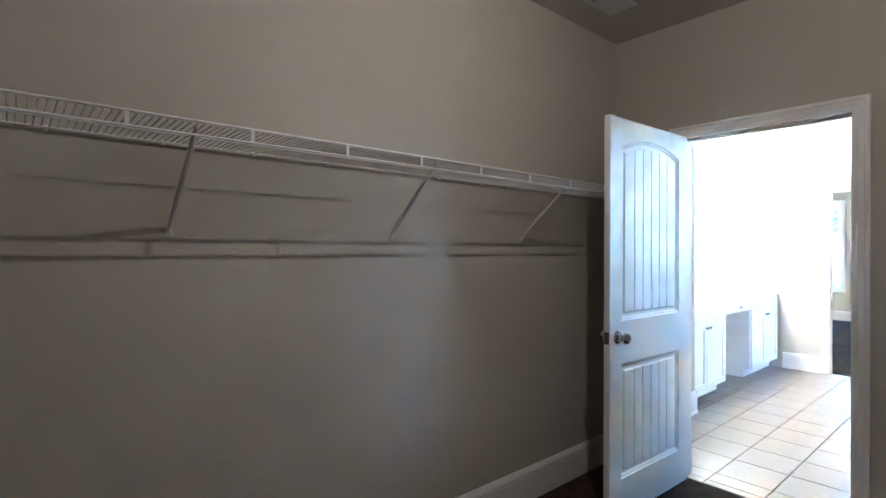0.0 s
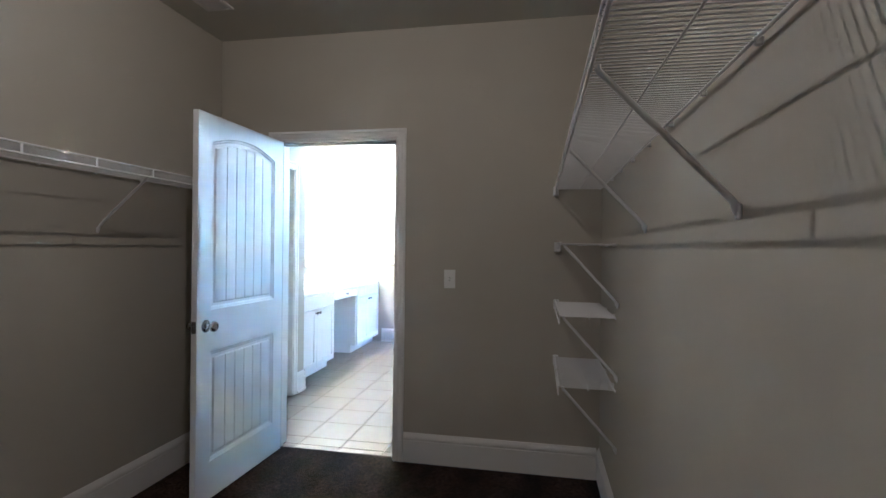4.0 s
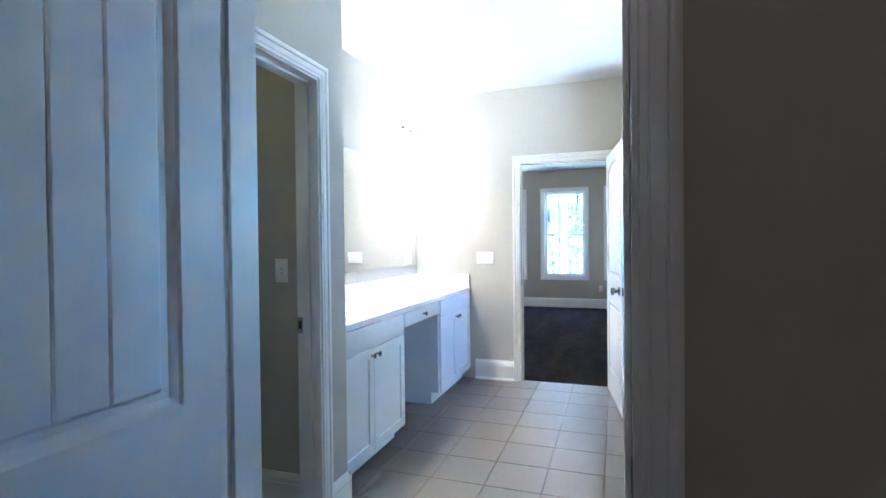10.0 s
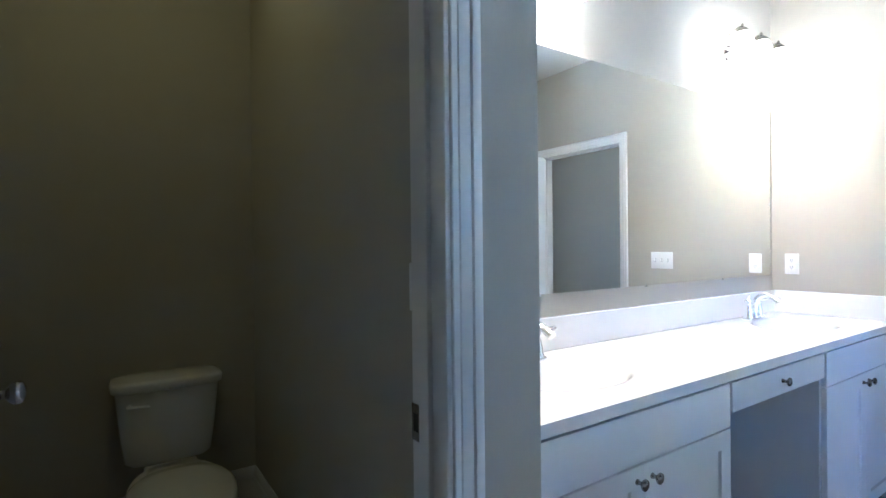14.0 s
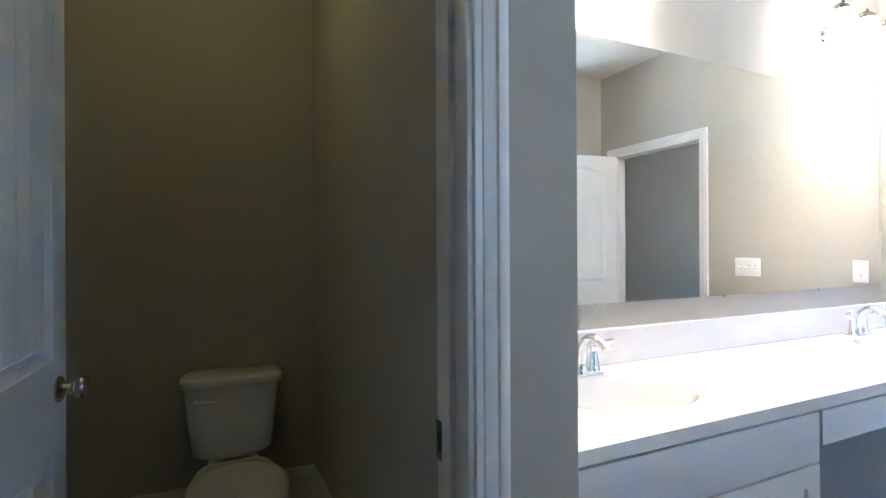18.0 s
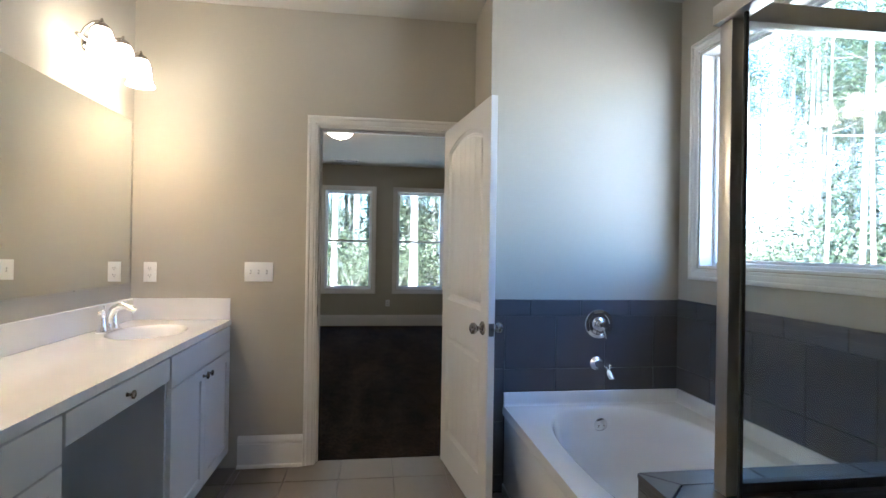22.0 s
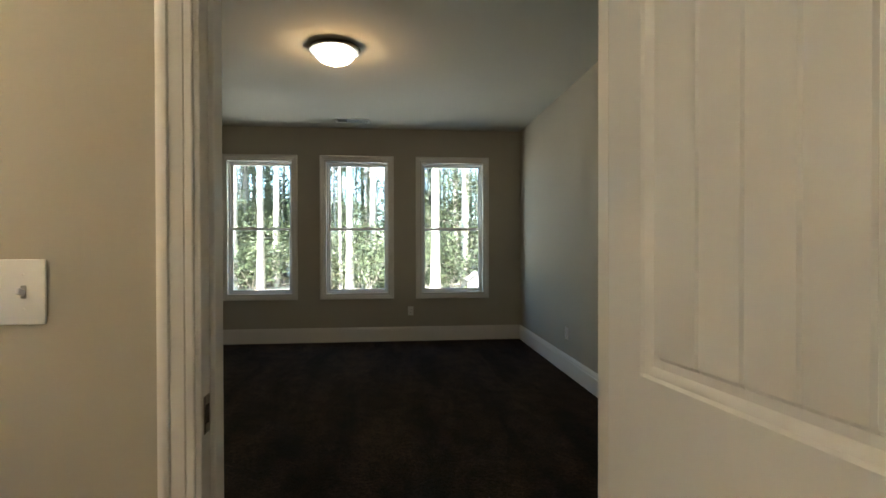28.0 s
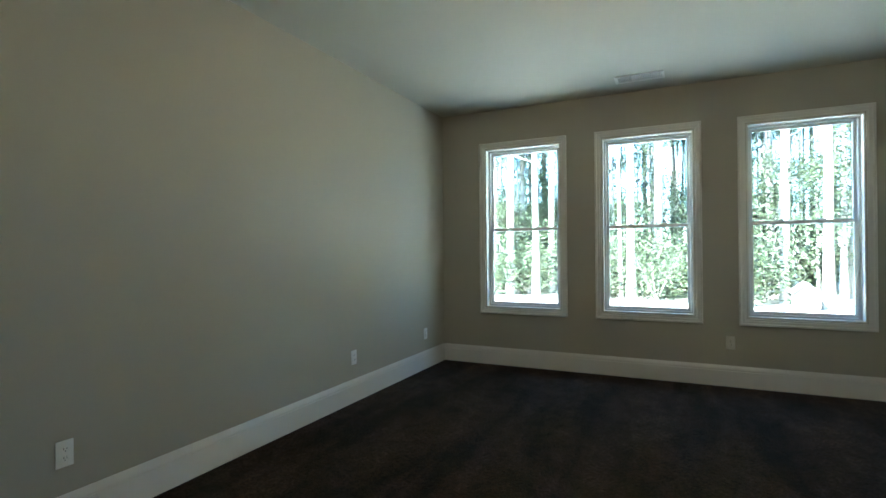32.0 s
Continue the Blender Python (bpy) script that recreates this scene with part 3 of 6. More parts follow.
def hinge_leaf(bm, m, way, w, out, h=0.050, r=0.014, t=0.002):
    """A hinge leaf plate: from the knuckle along way, with two rounded far corners; out is its thickness direction."""
    way, out, up = Vector(way), Vector(out), Vector((0, 0, 1))
    rim = [(0.0, -h), (0.0, h)]
    for a0, cz in ((90, h - r), (0, -h + r)):
        rim += [(w - r + r * math.cos(radians(a0 - 15 * k)), cz + r * math.sin(radians(a0 - 15 * k))) for k in range(7)]
    a = [bm.verts.new(m @ (way * x + up * q)) for x, q in rim]
    b = [bm.verts.new(m @ (way * x + up * q + out * t)) for x, q in rim]
    bm.faces.new(a)
    bm.faces.new(b[::-1])
    for k in range(len(rim)):
        j = (k + 1) % len(rim)
        bm.faces.new((a[k], a[j], b[j], b[k]))
    for x, q in ((w * 0.45, h * 0.62), (w * 0.68, 0.0), (w * 0.45, -h * 0.62)):
        lathe(bm, [(0, t + 0.0006), (0.0035, t + 0.0005), (0.0042, t)], m @ Matrix.Translation(way * x + up * q) @ out.to_track_quat("Z", "Y").to_matrix().to_4x4(), 8)


def door(name, hinge, angle, w, side, label):
    """Door leaf hung at hinge (plan), turned so that its width runs along angle (degrees from +x). side: +1 when hinge knuckles lie on the leaf's +y face."""
    m = pose(hinge[0], hinge[1], 0.012, 0, 0, angle)
    th = thing(name, m=m, label=label, category="door", kind="structure")
    h = 2.015
    off = Matrix.Translation((0.004, -side * 0.0175, 0))
    bm = door_leaf_mesh(w, h)
    bmesh.ops.transform(bm, matrix=m @ off, verts=bm.verts)
    leaf = part("leaf", bm, M_DOOR, th, smooth=25)
    for s in (1, -1):
        bm = bmesh.new()
        lathe(bm, knob_profile(), m @ off @ Matrix.Translation((w - 0.066, s * 0.0175, 0.915)) @ (ROT_Y if s > 0 else ROT_NY), 24)
        part("knob", bm, M_NICKEL, leaf, "satin nickel round door knob", smooth=40)
    bm = bmesh.new()
    box(bm, (w - 0.001, -0.013, 0.885), (w + 0.0012, 0.013, 0.945), 0.0005, m=m @ off)
    box(bm, (w, -0.006, 0.905), (w + 0.011, 0.008, 0.925), 0.003, m=m @ off)
    part("latch_plate", bm, M_LATCH, leaf, "tarnished metal latch and face plate")
    for z in (0.22, 1.088, 1.80):
        bm = bmesh.new()
        tube(bm, [m @ Vector((-0.002, side * 0.006, z - 0.050)), m @ Vector((-0.002, side * 0.006, z + 0.050))], 0.0065, 10)
        for q in (-1, 1):
            tube(bm, [m @ Vector((-0.002, side * 0.006, z + q * 0.050)), m @ Vector((-0.002, side * 0.006, z + q * 0.056))], 0.0045, 8)
        hinge_leaf(bm, m @ Matrix.Translation((0.0022, 0, z)), (0, -side, 0), 0.031, (1, 0, 0))
        part("hinge", bm, M_NICKEL, th, "satin nickel butt hinge")
    return th


door("door_1", CLOSET_HINGE, CLOSET_ANG, 0.800, CLOSET_SIDE, "white two-panel arch-top plank door standing open into the closet")
DOOR2 = door("door_2", TOILET_HINGE, TOILET_ANG, 0.775, TOILET_SIDE, "white two-panel arch-top plank door standing open into the toilet room")
door("door_3", BED_HINGE, BED_ANG, 0.790, BED_SIDE, "white two-panel arch-top plank door standing open into the bathroom")


def strike(lo, hi, label):
    th = thing("strike_plate", lo, label, "strike plate")
    bm = bmesh.new()
    box(bm, lo, hi, 0.0006)
    part("plate", bm, M_NICKEL, th)
    k = 0 if hi[0] - lo[0] < hi[1] - lo[1] else 1
    a, b = list(lo), list(hi)
    a[1 - k], b[1 - k] = lo[1 - k] + 0.007, hi[1 - k] - 0.005
    a[2], b[2] = lo[2] + 0.018, hi[2] - 0.018
    a[k], b[k] = lo[k] - 0.0005, hi[k] + 0.0005
    part("latch_hole", boxes((a, b)), M_SLOT, th, "dark latch hole")


for z in (0.232, 1.10, 1.812):
    bm = bmesh.new()
    hinge_leaf(bm, Matrix.Translation((TX - WT - 0.018, TD0 + 0.0185, z)), (1, 0, 0), 0.034, (0, 1, 0))
    part("hinge_leaf", bm, M_NICKEL, DOOR2, "satin nickel hinge leaf on the jamb")
strike((CD1 - 0.0195, 0.008, 0.885), (CD1 - 0.0175, 0.036, 0.955), "satin nickel strike plate set in a white door jamb")
strike((TX - WT - 0.003, TD1 - 0.0195, 0.897), (TX - WT + 0.025, TD1 - 0.0175, 0.967), "satin nickel strike plate set in a white door jamb")
strike((BD0 + 0.0175, BY1 + 0.008, 0.885), (BD0 + 0.0195, BY1 + 0.036, 0.955), "satin nickel strike plate set in a white door jamb")

# ---- windows ----


def window(name, p0, p1, z0, z1, out, through_v, label, double, glazing):
    """Window in an opening from p0 to p1 on the room face; through_v: way out through the wall."""
    casing("trim_" + name, p0, p1, z1, out, "white picture-frame casing round a window", z0)
    a, b, t = Vector((*p0, 0)), Vector((*p1, 0)), Vector((*through_v, 0)).normalized()
    d = (b - a).normalized()
    w = (b - a).length
    th = thing(name, (a[0], a[1], z0), label, "window", kind="structure")
    M = Matrix((( d[0], t[0], 0, a[0]), (d[1], t[1], 0, a[1]), (0, 0, 1, 0), (0, 0, 0, 1)))

    def bars(nm, x0, x1, y0, y1, za, zb, wd, bev=0.003, mt=M_VINYL, parent=th):
        bm = bmesh.new()
        box(bm, (x0, y0, za), (x0 + wd, y1, zb), bev)
        box(bm, (x1 - wd, y0, za), (x1, y1, zb), bev)
        box(bm, (x0 + wd, y0, za), (x1 - wd, y1, za + wd), bev)
        box(bm, (x0 + wd, y0, zb - wd), (x1 - wd, y1, zb), bev)
        bmesh.ops.transform(bm, matrix=M, verts=bm.verts)
        return part(nm, bm, mt, parent)

    bm = bmesh.new()
    e = 0.012
    box(bm, (0, 0.0, z0), (e, EXT, z1))
    box(bm, (w - e, 0.0, z0), (w, EXT, z1))
    box(bm, (e, 0.0, z0), (w - e, EXT, z0 + e))
    box(bm, (e, 0.0, z1 - e), (w - e, EXT, z1))
    bmesh.ops.transform(bm, matrix=M, verts=bm.verts)
    part("window_sill", bm, M_TRIM, th, "white painted window return")
    fr = bars("window_frame", e, w - e, 0.075, 0.15, z0 + e, z1 - e, 0.018)
    x0, x1 = e + 0.019, w - e - 0.019
    za, zb = z0 + e + 0.019, z1 - e - 0.019

    def pane(x0, x1, y, za, zb):
        bm = bmesh.new()
        box(bm, (x0, y, za), (x1, y + 0.004, zb))
        bmesh.ops.transform(bm, matrix=M, verts=bm.verts)
        ob = part("pane", bm, glazing, th, "clear window glass")
        ob.visible_shadow = False

    if double:
        mid = (za + zb) / 2 - 0.018
        bars("upper_sash", x0, x1, 0.115, 0.143, mid - 0.016, zb, 0.024)
        pane(x0 + 0.022, x1 - 0.022, 0.128, mid + 0.006, zb - 0.022)
        bars("lower_sash", x0, x1, 0.085, 0.113, za, mid + 0.016, 0.026)
        pane(x0 + 0.024, x1 - 0.024, 0.098, za + 0.024, mid - 0.008)
        for q in (0.3, 0.7):
            bm = bmesh.new()
            xc = x0 + (x1 - x0) * q
            box(bm, (xc - 0.022, 0.086, mid + 0.0165), (xc + 0.022, 0.110, mid + 0.024), 0.002)
            box(bm, (xc - 0.006, 0.082, mid + 0.024), (xc + 0.018, 0.096, mid + 0.031), 0.002)
            bmesh.ops.transform(bm, matrix=M, verts=bm.verts)
            part("sash_lock", bm, M_VINYL, th)
    else:
        bars("glazing_stop", x0, x1, 0.095, 0.120, za, zb, 0.014)
        pane(x0 + 0.012, x1 - 0.012, 0.106, za + 0.012, zb - 0.012)
    return th


for k, (a, w) in enumerate(BW):
    window("window_%d" % (k + 1), (a, EY1), (a + w, EY1), BWZ0, BWZ1, (0, -1), (0, 1), "white double-hung window with clear glass looking onto sunlit woods", True, M_GLASS_BED)
window("window_4", (BRX, OW1), (BRX, OW0), OWZ0, OWZ1, (-1, 0), (1, 0), "large fixed picture window above the tub looking into tall pines", False, M_GLASS)

# ---- closet ----


def wire_shelf(m, length, depth, brackets, label, end_clip, group="", post_from=None):
    """Vinyl-coated wire shelf. Local frame: x along the wall, y away from the wall, z = 0 at the deck; m takes it into the room."""
    th = thing("wire_shelf", m=m, label=label, category="shelf", group=group)

    def bar(nm, pts, r, seg=8, lab=""):
        bm = bmesh.new()
        tube(bm, [m @ Vector(p) for p in pts], r, seg)
        return part(nm, bm, M_WIRE, th, lab, smooth=60)

    bar("front_rail", [(0, depth, 0.006), (length, depth, 0.006)], 0.0037)
    bar("front_lip_rail", [(0, depth + 0.002, -0.032), (length, depth + 0.002, -0.032)], 0.0037)
    bar("back_rail", [(0, 0.014, -0.003), (length, 0.014, -0.003)], 0.0036)
    bar("middle_rail", [(0, depth * 0.5, -0.004), (length, depth * 0.5, -0.004)], 0.0028)
    n = int((length - 0.008) / 0.0175)
    bm = bmesh.new()
    tube(bm, [(0, 0.010, 0), (0, depth - 0.004, 0), (0, depth, 0.003)], 0.0021, 5)
    me = finish(bm, M_WIRE, 60)
    me.name = "cross_wire"
    for k in range(n + 1):
        piece("cross_wire", me, th, m @ Vector((0.006 + k * 0.0175, 0, 0)), m.to_3x3().to_4x4())
    x = post_from or (length - 0.02 if length < 1 else length - 0.055)
    while x > 0.0:
        bm = bmesh.new()
        box(bm, (x - 0.0055, depth - 0.0015, -0.032), (x + 0.0055, depth + 0.003, 0.006), 0.001, m=m)
        part("lip_post", bm, M_WIRE, th)
        x -= 0.306
    for xb in brackets:
        f = -0.276
        bm = bmesh.new()
        tube(bm, [m @ Vector(p) for p in ((xb, depth - 0.018, 0.0), (xb, depth - 0.020, -0.012), (xb, 0.028, f + 0.030), (xb, 0.012, f + 0.012), (xb, 0.009, f - 0.004))], 0.0066, 8)
        br = part("bracket", bm, M_WIRE, th, "white diagonal support bracket", smooth=60)
        bm = bmesh.new()
        box(bm, (xb - 0.008, 0.0, f - 0.020), (xb + 0.008, 0.008, f + 0.010), 0.003, m=m)
        lathe(bm, [(0, 0.010), (0.005, 0.010), (0.004, 0.0125), (0, 0.013)], m @ Matrix.Translation((xb, 0, f - 0.006)) @ ROT_Y, 10)
        part("bracket_foot", bm, M_WIRE, br)
    x = length - 0.13
    while x > 0.02:
        bm = bmesh.new()
        box(bm, (x - 0.005, 0.0, -0.012), (x + 0.005, 0.014, 0.004), 0.002, m=m)
        box(bm, (x - 0.0035, 0.013, -0.007), (x + 0.0035, 0.019, 0.002), 0.0015, m=m)
        part("wall_clip", bm, M_WIRE, th)
        x -= 0.282
    if end_clip:
        bm = bmesh.new()
        xe = length if end_clip > 0 else 0.0
        lo, hi = sorted((xe - end_clip * 0.024, xe))
        box(bm, (lo, depth - 0.022, -0.042), (hi, depth + 0.010, 0.014), 0.003, m=m)
        part("end_bracket", bm, M_WIRE, th)
    return th


# west wall: shelf runs to the door wall (local x = +y)
L = -0.004 - CLY0
MW = Matrix(((0, 1, 0, CLX0), (1, 0, 0, CLY0), (0, 0, 1, 1.693), (0, 0, 0, 1)))
wire_shelf(MW, L, 0.322, [-3.50 - CLY0, -2.65 - CLY0, -1.806 - CLY0, -0.963 - CLY0], "long white vinyl-coated wire shelf fixed to the closet wall", 1)
# east wall: local x = -y, origin at the door wall
ME = Matrix(((0, -1, 0, CLX1), (-1, 0, 0, -0.004), (0, 0, 1, 1.700), (0, 0, 0, 1)))
wire_shelf(ME, L, 0.272, [1.228, 2.04, 2.87], "long white vinyl-coated wire shelf fixed to the closet wall", -1, post_from=3.72)
for z in (1.372, 1.034, 0.706):
    ms = Matrix(((0, -1, 0, CLX1), (-1, 0, 0, -0.004), (0, 0, 1, z), (0, 0, 0, 1)))
    wire_shelf(ms, 0.67, 0.262, [0.640], "short white wire shoe shelf fixed in the closet corner", -1, "stacked shoe shelves")


def wall_plate(m, kind, label, gangs=1):
    """Cover plate; local x to the right, y out of the wall, z up, centred."""
    w = 0.070 + 0.046 * (gangs - 1)
    cat = "outlet" if kind == "outlet" else "light switch"
    th = thing("wall_outlet" if kind == "outlet" else "light_switch", m=m, label=label, category=cat)
    bm = bmesh.new()
    box(bm, (-w / 2, 0, -0.057), (w / 2, 0.006, 0.057), 0.0028, 2, m=m)
    part("cover_plate", bm, M_PLATE, th)
    for g in range(gangs):
        x = (g - (gangs - 1) / 2) * 0.046
        if kind == "outlet":
            for z in (-0.0195, 0.0195):
                bm = bmesh.new()
                lathe(bm, [(0, 0.006), (0.0165, 0.006), (0.016, 0.0085), (0, 0.0085)], m @ Matrix.Translation((x, 0, z)) @ ROT_Y, 16, 1.0, 0.85)
                s = part("socket", bm, M_PLATE, th)
                bm = bmesh.new()
                for dx in (-0.006, 0.006):
                    box(bm, (x + dx - 0.0012, 0.0085, z - 0.001), (x + dx + 0.0012, 0.0092, z + 0.007), m=m)
                box(bm, (x - 0.002, 0.0085, z - 0.010), (x + 0.002, 0.0092, z - 0.006), m=m)
                part("slots", bm, M_SLOT, s, "dark socket slots")
        else:
            bm = bmesh.new()
            box(bm, (x - 0.0048, 0.004, -0.0115), (x + 0.0048, 0.0068, 0.0115), 0.0008, m=m)
            part("toggle_slot", bm, M_COLLAR, th, "grey recessed switch slot")
            bm = bmesh.new()
            box(bm, (-0.0034, 0, -0.0075), (0.0034, 0.0175, 0.0035), 0.0014, m=m @ Matrix.Translation((x, 0.005, 0.0)) @ Matrix.Rotation(radians(18), 4, "X"))
            part("toggle", bm, M_PLATE, th)
        for z in (-0.030, 0.030) if kind != "outlet" else (0.0,):
            bm = bmesh.new()
            lathe(bm, [(0, 0.006), (0.0028, 0.006), (0.0022, 0.0072), (0, 0.0074)], m @ Matrix.Translation((x, 0, z)) @ ROT_Y, 8)
            part("screw", bm, M_PLATE, th)
    return th


def facing(x, y, z, out):
    """Frame on a wall: local y points out of the wall."""
    o = Vector((*out, 0))
    r = o.cross(Vector((0, 0, 1)))
    return Matrix(((r[0], o[0], 0, x), (r[1], o[1], 0, y), (0, 0, 1, z), (0, 0, 0, 1)))


wall_plate(facing(0.355, 0, 1.153, (0, -1)), "switch", "white single toggle light switch on a greige wall")
wall_plate(facing(-1.194, BY1, 1.152, (0, -1)), "switch", "white three-gang toggle switch plate beside a bedroom door", 3)
wall_plate(facing(-1.795, BY1, 1.146, (0, -1)), "outlet", "white duplex outlet above a vanity side splash")
wall_plate(facing(-1.556, TOY1, 1.170, (0, -1)), "switch", "white single toggle light switch inside the toilet room")
for q in (5.475, 7.574, 8.829):
    wall_plate(facing(EX0, q, 0.36, (1, 0)), "outlet", "white duplex outlet low on a bedroom wall")
wall_plate(facing(EX1, 7.49, 0.385, (-1, 0)), "outlet", "white duplex outlet low on a bedroom wall")
wall_plate(facing(-0.302, EY1, 0.385, (0, -1)), "outlet", "white duplex outlet below a bedroom window")


def ceiling_vent(x, y, lx, ly, along_x, label, CZ=CZ):
    th = thing("ceiling_vent", (x, y, CZ), label, "air vent")
    bm = bmesh.new()
    t, z0 = 0.022, CZ - 0.008
    box(bm, (x - lx / 2, y - ly / 2, z0), (x - lx / 2 + t, y + ly / 2, CZ), 0.002)
    box(bm, (x + lx / 2 - t, y - ly / 2, z0), (x + lx / 2, y + ly / 2, CZ), 0.002)
    box(bm, (x - lx / 2 + t, y - ly / 2, z0), (x + lx / 2 - t, y - ly / 2 + t, CZ), 0.002)
    box(bm, (x - lx / 2 + t, y + ly / 2 - t, z0), (x + lx / 2 - t, y + ly / 2, CZ), 0.002)
    part("frame", bm, M_TRIM, th)
    part("backing", boxes(((x - lx / 2 + t, y - ly / 2 + t, CZ - 0.001), (x + lx / 2 - t, y + ly / 2 - t, CZ - 0.0002))), M_SLOT, th, "dark duct opening")
    span, w = (lx, ly) if along_x else (ly, lx)
    n = int((span - 2 * t) / 0.014)
    for k in range(n):
        p = -span / 2 + t + (k + 0.5) * (span - 2 * t) / n
        bm = bmesh.new()
        sgn = 1 if k < n // 3 else -1
        if along_x:
            mm = Matrix.Translation((x + p, y, CZ - 0.006)) @ Matrix.Rotation(radians(42 * sgn), 4, "Y")
            box(bm, (-0.0065, -ly / 2 + t, -0.0006), (0.0065, ly / 2 - t, 0.0006), m=mm)
        else:
            mm = Matrix.Translation((x, y + p, CZ - 0.006)) @ Matrix.Rotation(radians(42 * sgn), 4, "X")
            box(bm, (-lx / 2 + t, -0.0065, -0.0006), (lx / 2 - t, 0.0065, 0.0006), m=mm)
        part("slat", bm, M_TRIM, th)
    return th


ceiling_vent(-0.945, -0.565, 0.17, 0.29, False, "white louvred ceiling register in the closet")
ceiling_vent(-0.60, 1.62, 0.17, 0.27, False, "white louvred ceiling register in the bathroom")
ceiling_vent(VENT_BED[0], VENT_BED[1], 0.40, 0.19, True, "white louvred ceiling register near the bedroom windows", BCZ)


def flush_light(x, y, bowl, label, CZ=CZ, depth=1.0):
    """Flush ceiling light: nickel pan, lit frosted glass bowl, finial."""
    th = thing("ceiling_light", (x, y, CZ), label, "ceiling light")
    m = Matrix.Translation((x, y, CZ)) @ Matrix.Diagonal((1, 1, depth, 1))
    part("pan", lathe(bmesh.new(), [(0, 0), (0.175, 0), (0.189, -0.010), (0.191, -0.022), (0.182, -0.034), (0.158, -0.038), (0.158, -0.030), (0, -0.028)], m, 40), M_NICKEL, th, "brushed nickel pan", smooth=40)
    part("bowl", lathe(bmesh.new(), [(0.152, -0.036), (0.150, -0.050), (0.138, -0.076), (0.112, -0.100), (0.075, -0.117), (0.036, -0.126), (0.012, -0.128), (0.012, -0.124), (0.036, -0.122), (0.075, -0.113), (0.110, -0.097), (0.135, -0.074), (0.146, -0.050), (0.148, -0.036)], m, 40), bowl, th, "lit frosted glass bowl", smooth=60)
    part("finial", lathe(bmesh.new(), [(0, -0.122), (0.013, -0.124), (0.014, -0.130), (0.008, -0.134), (0.009, -0.140), (0, -0.146)], m, 16), M_NICKEL, th, smooth=50)


flush_light(BED_LAMP[0], BED_LAMP[1], M_BOWL, "lit flush ceiling light with a nickel pan and frosted bowl", BCZ)
flush_light(CLOSET_LAMP[0], CLOSET_LAMP[1], M_CBOWL, "lit flush ceiling light in the closet", depth=0.32)
flush_light(-2.35, 0.68, M_TBOWL, "flush ceiling light in the toilet room")

# ---- vanity ----
CFX = -1.347                    # cabinet front
K0, K1 = 2.232, 2.942           # knee space
CTZ = 0.872                     # worktop
GAP = 0.002


def shaker_front(bm, x, y0, y1, z0, z1, frame=0.055):
    """A cabinet front on the plane x, facing +x, with a sunken middle panel."""
    t = 0.019
    if frame:
        e = 0.0015

        def rect(i, d):
            return [bm.verts.new((x + d, a, b)) for a, b in ((y0 + i, z0 + i), (y1 - i, z0 + i), (y1 - i, z1 - i), (y0 + i, z1 - i))]

        rings = [rect(0, 0), rect(0, t - e), rect(e, t), rect(frame, t), rect(frame + 0.003, t - 0.009)]
        for q, w in zip(rings, rings[1:]):
            for i in range(4):
                bm.faces.new((q[i], q[(i + 1) % 4], w[(i + 1) % 4], w[i]))
        bm.faces.new(rings[0][::-1])
        bm.faces.new(rings[-1])
    else:
        box(bm, (x, y0, z0), (x + t, y1, z1), 0.0025, 2)
    return bm


def cab_knob(bm, x, y, z):
    return lathe(bm, [(0, 0), (0.008, 0), (0.0075, 0.003), (0.0055, 0.006), (0.0055, 0.014), (0.012, 0.018), (0.0155, 0.022), (0.0145, 0.026), (0.008, 0.029), (0, 0.0295)], Matrix.Translation((x, y, z)) @ ROT_X, 18)


def sink_base(y0, y1, label, reveal=(0.004, 0.004)):
    th = thing("vanity_cabinet", (-1.62, (y0 + y1) / 2, 0), label, "cabinet", "vanity cabinets")
    bx = CFX - 0.021
    zt = CTZ - 0.034
    part("side_panel", boxes(((VLX + 0.004, y0 + GAP, 0.095), (bx, y0 + 0.018, zt))), M_CAB, th)
    part("side_panel", boxes(((VLX + 0.004, y1 - 0.018, 0.095), (bx, y1 - GAP, zt))), M_CAB, th)
    part("bottom_panel", boxes(((VLX + 0.004, y0 + 0.018, 0.095), (bx, y1 - 0.018, 0.113))), M_CAB, th)
    part("front_rail", boxes(((bx - 0.018, y0 + 0.018, zt - 0.03), (bx, y1 - 0.018, zt))), M_CAB, th)
    part("front_rail", boxes(((bx - 0.018, y0 + 0.018, 0.655), (bx, y1 - 0.018, 0.70))), M_CAB, th)
    bm = bmesh.new()
    box(bm, (VLX + 0.02, y0 + GAP, 0.0), (CFX - 0.085, y1 - GAP, 0.095))
    part("toe_kick", bm, M_CAB, th)
    part("false_drawer_front", shaker_front(bmesh.new(), CFX - 0.019, y0 + reveal[0], y1 - reveal[1], 0.698, zt - 0.006, 0), M_CAB, th)
    ym = (y0 + reveal[0] + y1 - reveal[1]) / 2
    for a, b, ky in ((y0 + reveal[0], ym - 0.0015, ym - 0.032), (ym + 0.0015, y1 - reveal[1], ym + 0.032)):
        d = part("cabinet_door", shaker_front(bmesh.new(), CFX - 0.019, a, b, 0.098, 0.693), M_CAB, th)
        part("knob", cab_knob(bmesh.new(), CFX, ky, 0.655), M_KNOB, d, "chrome cabinet knob, dark room reflection put into its colour", smooth=45)


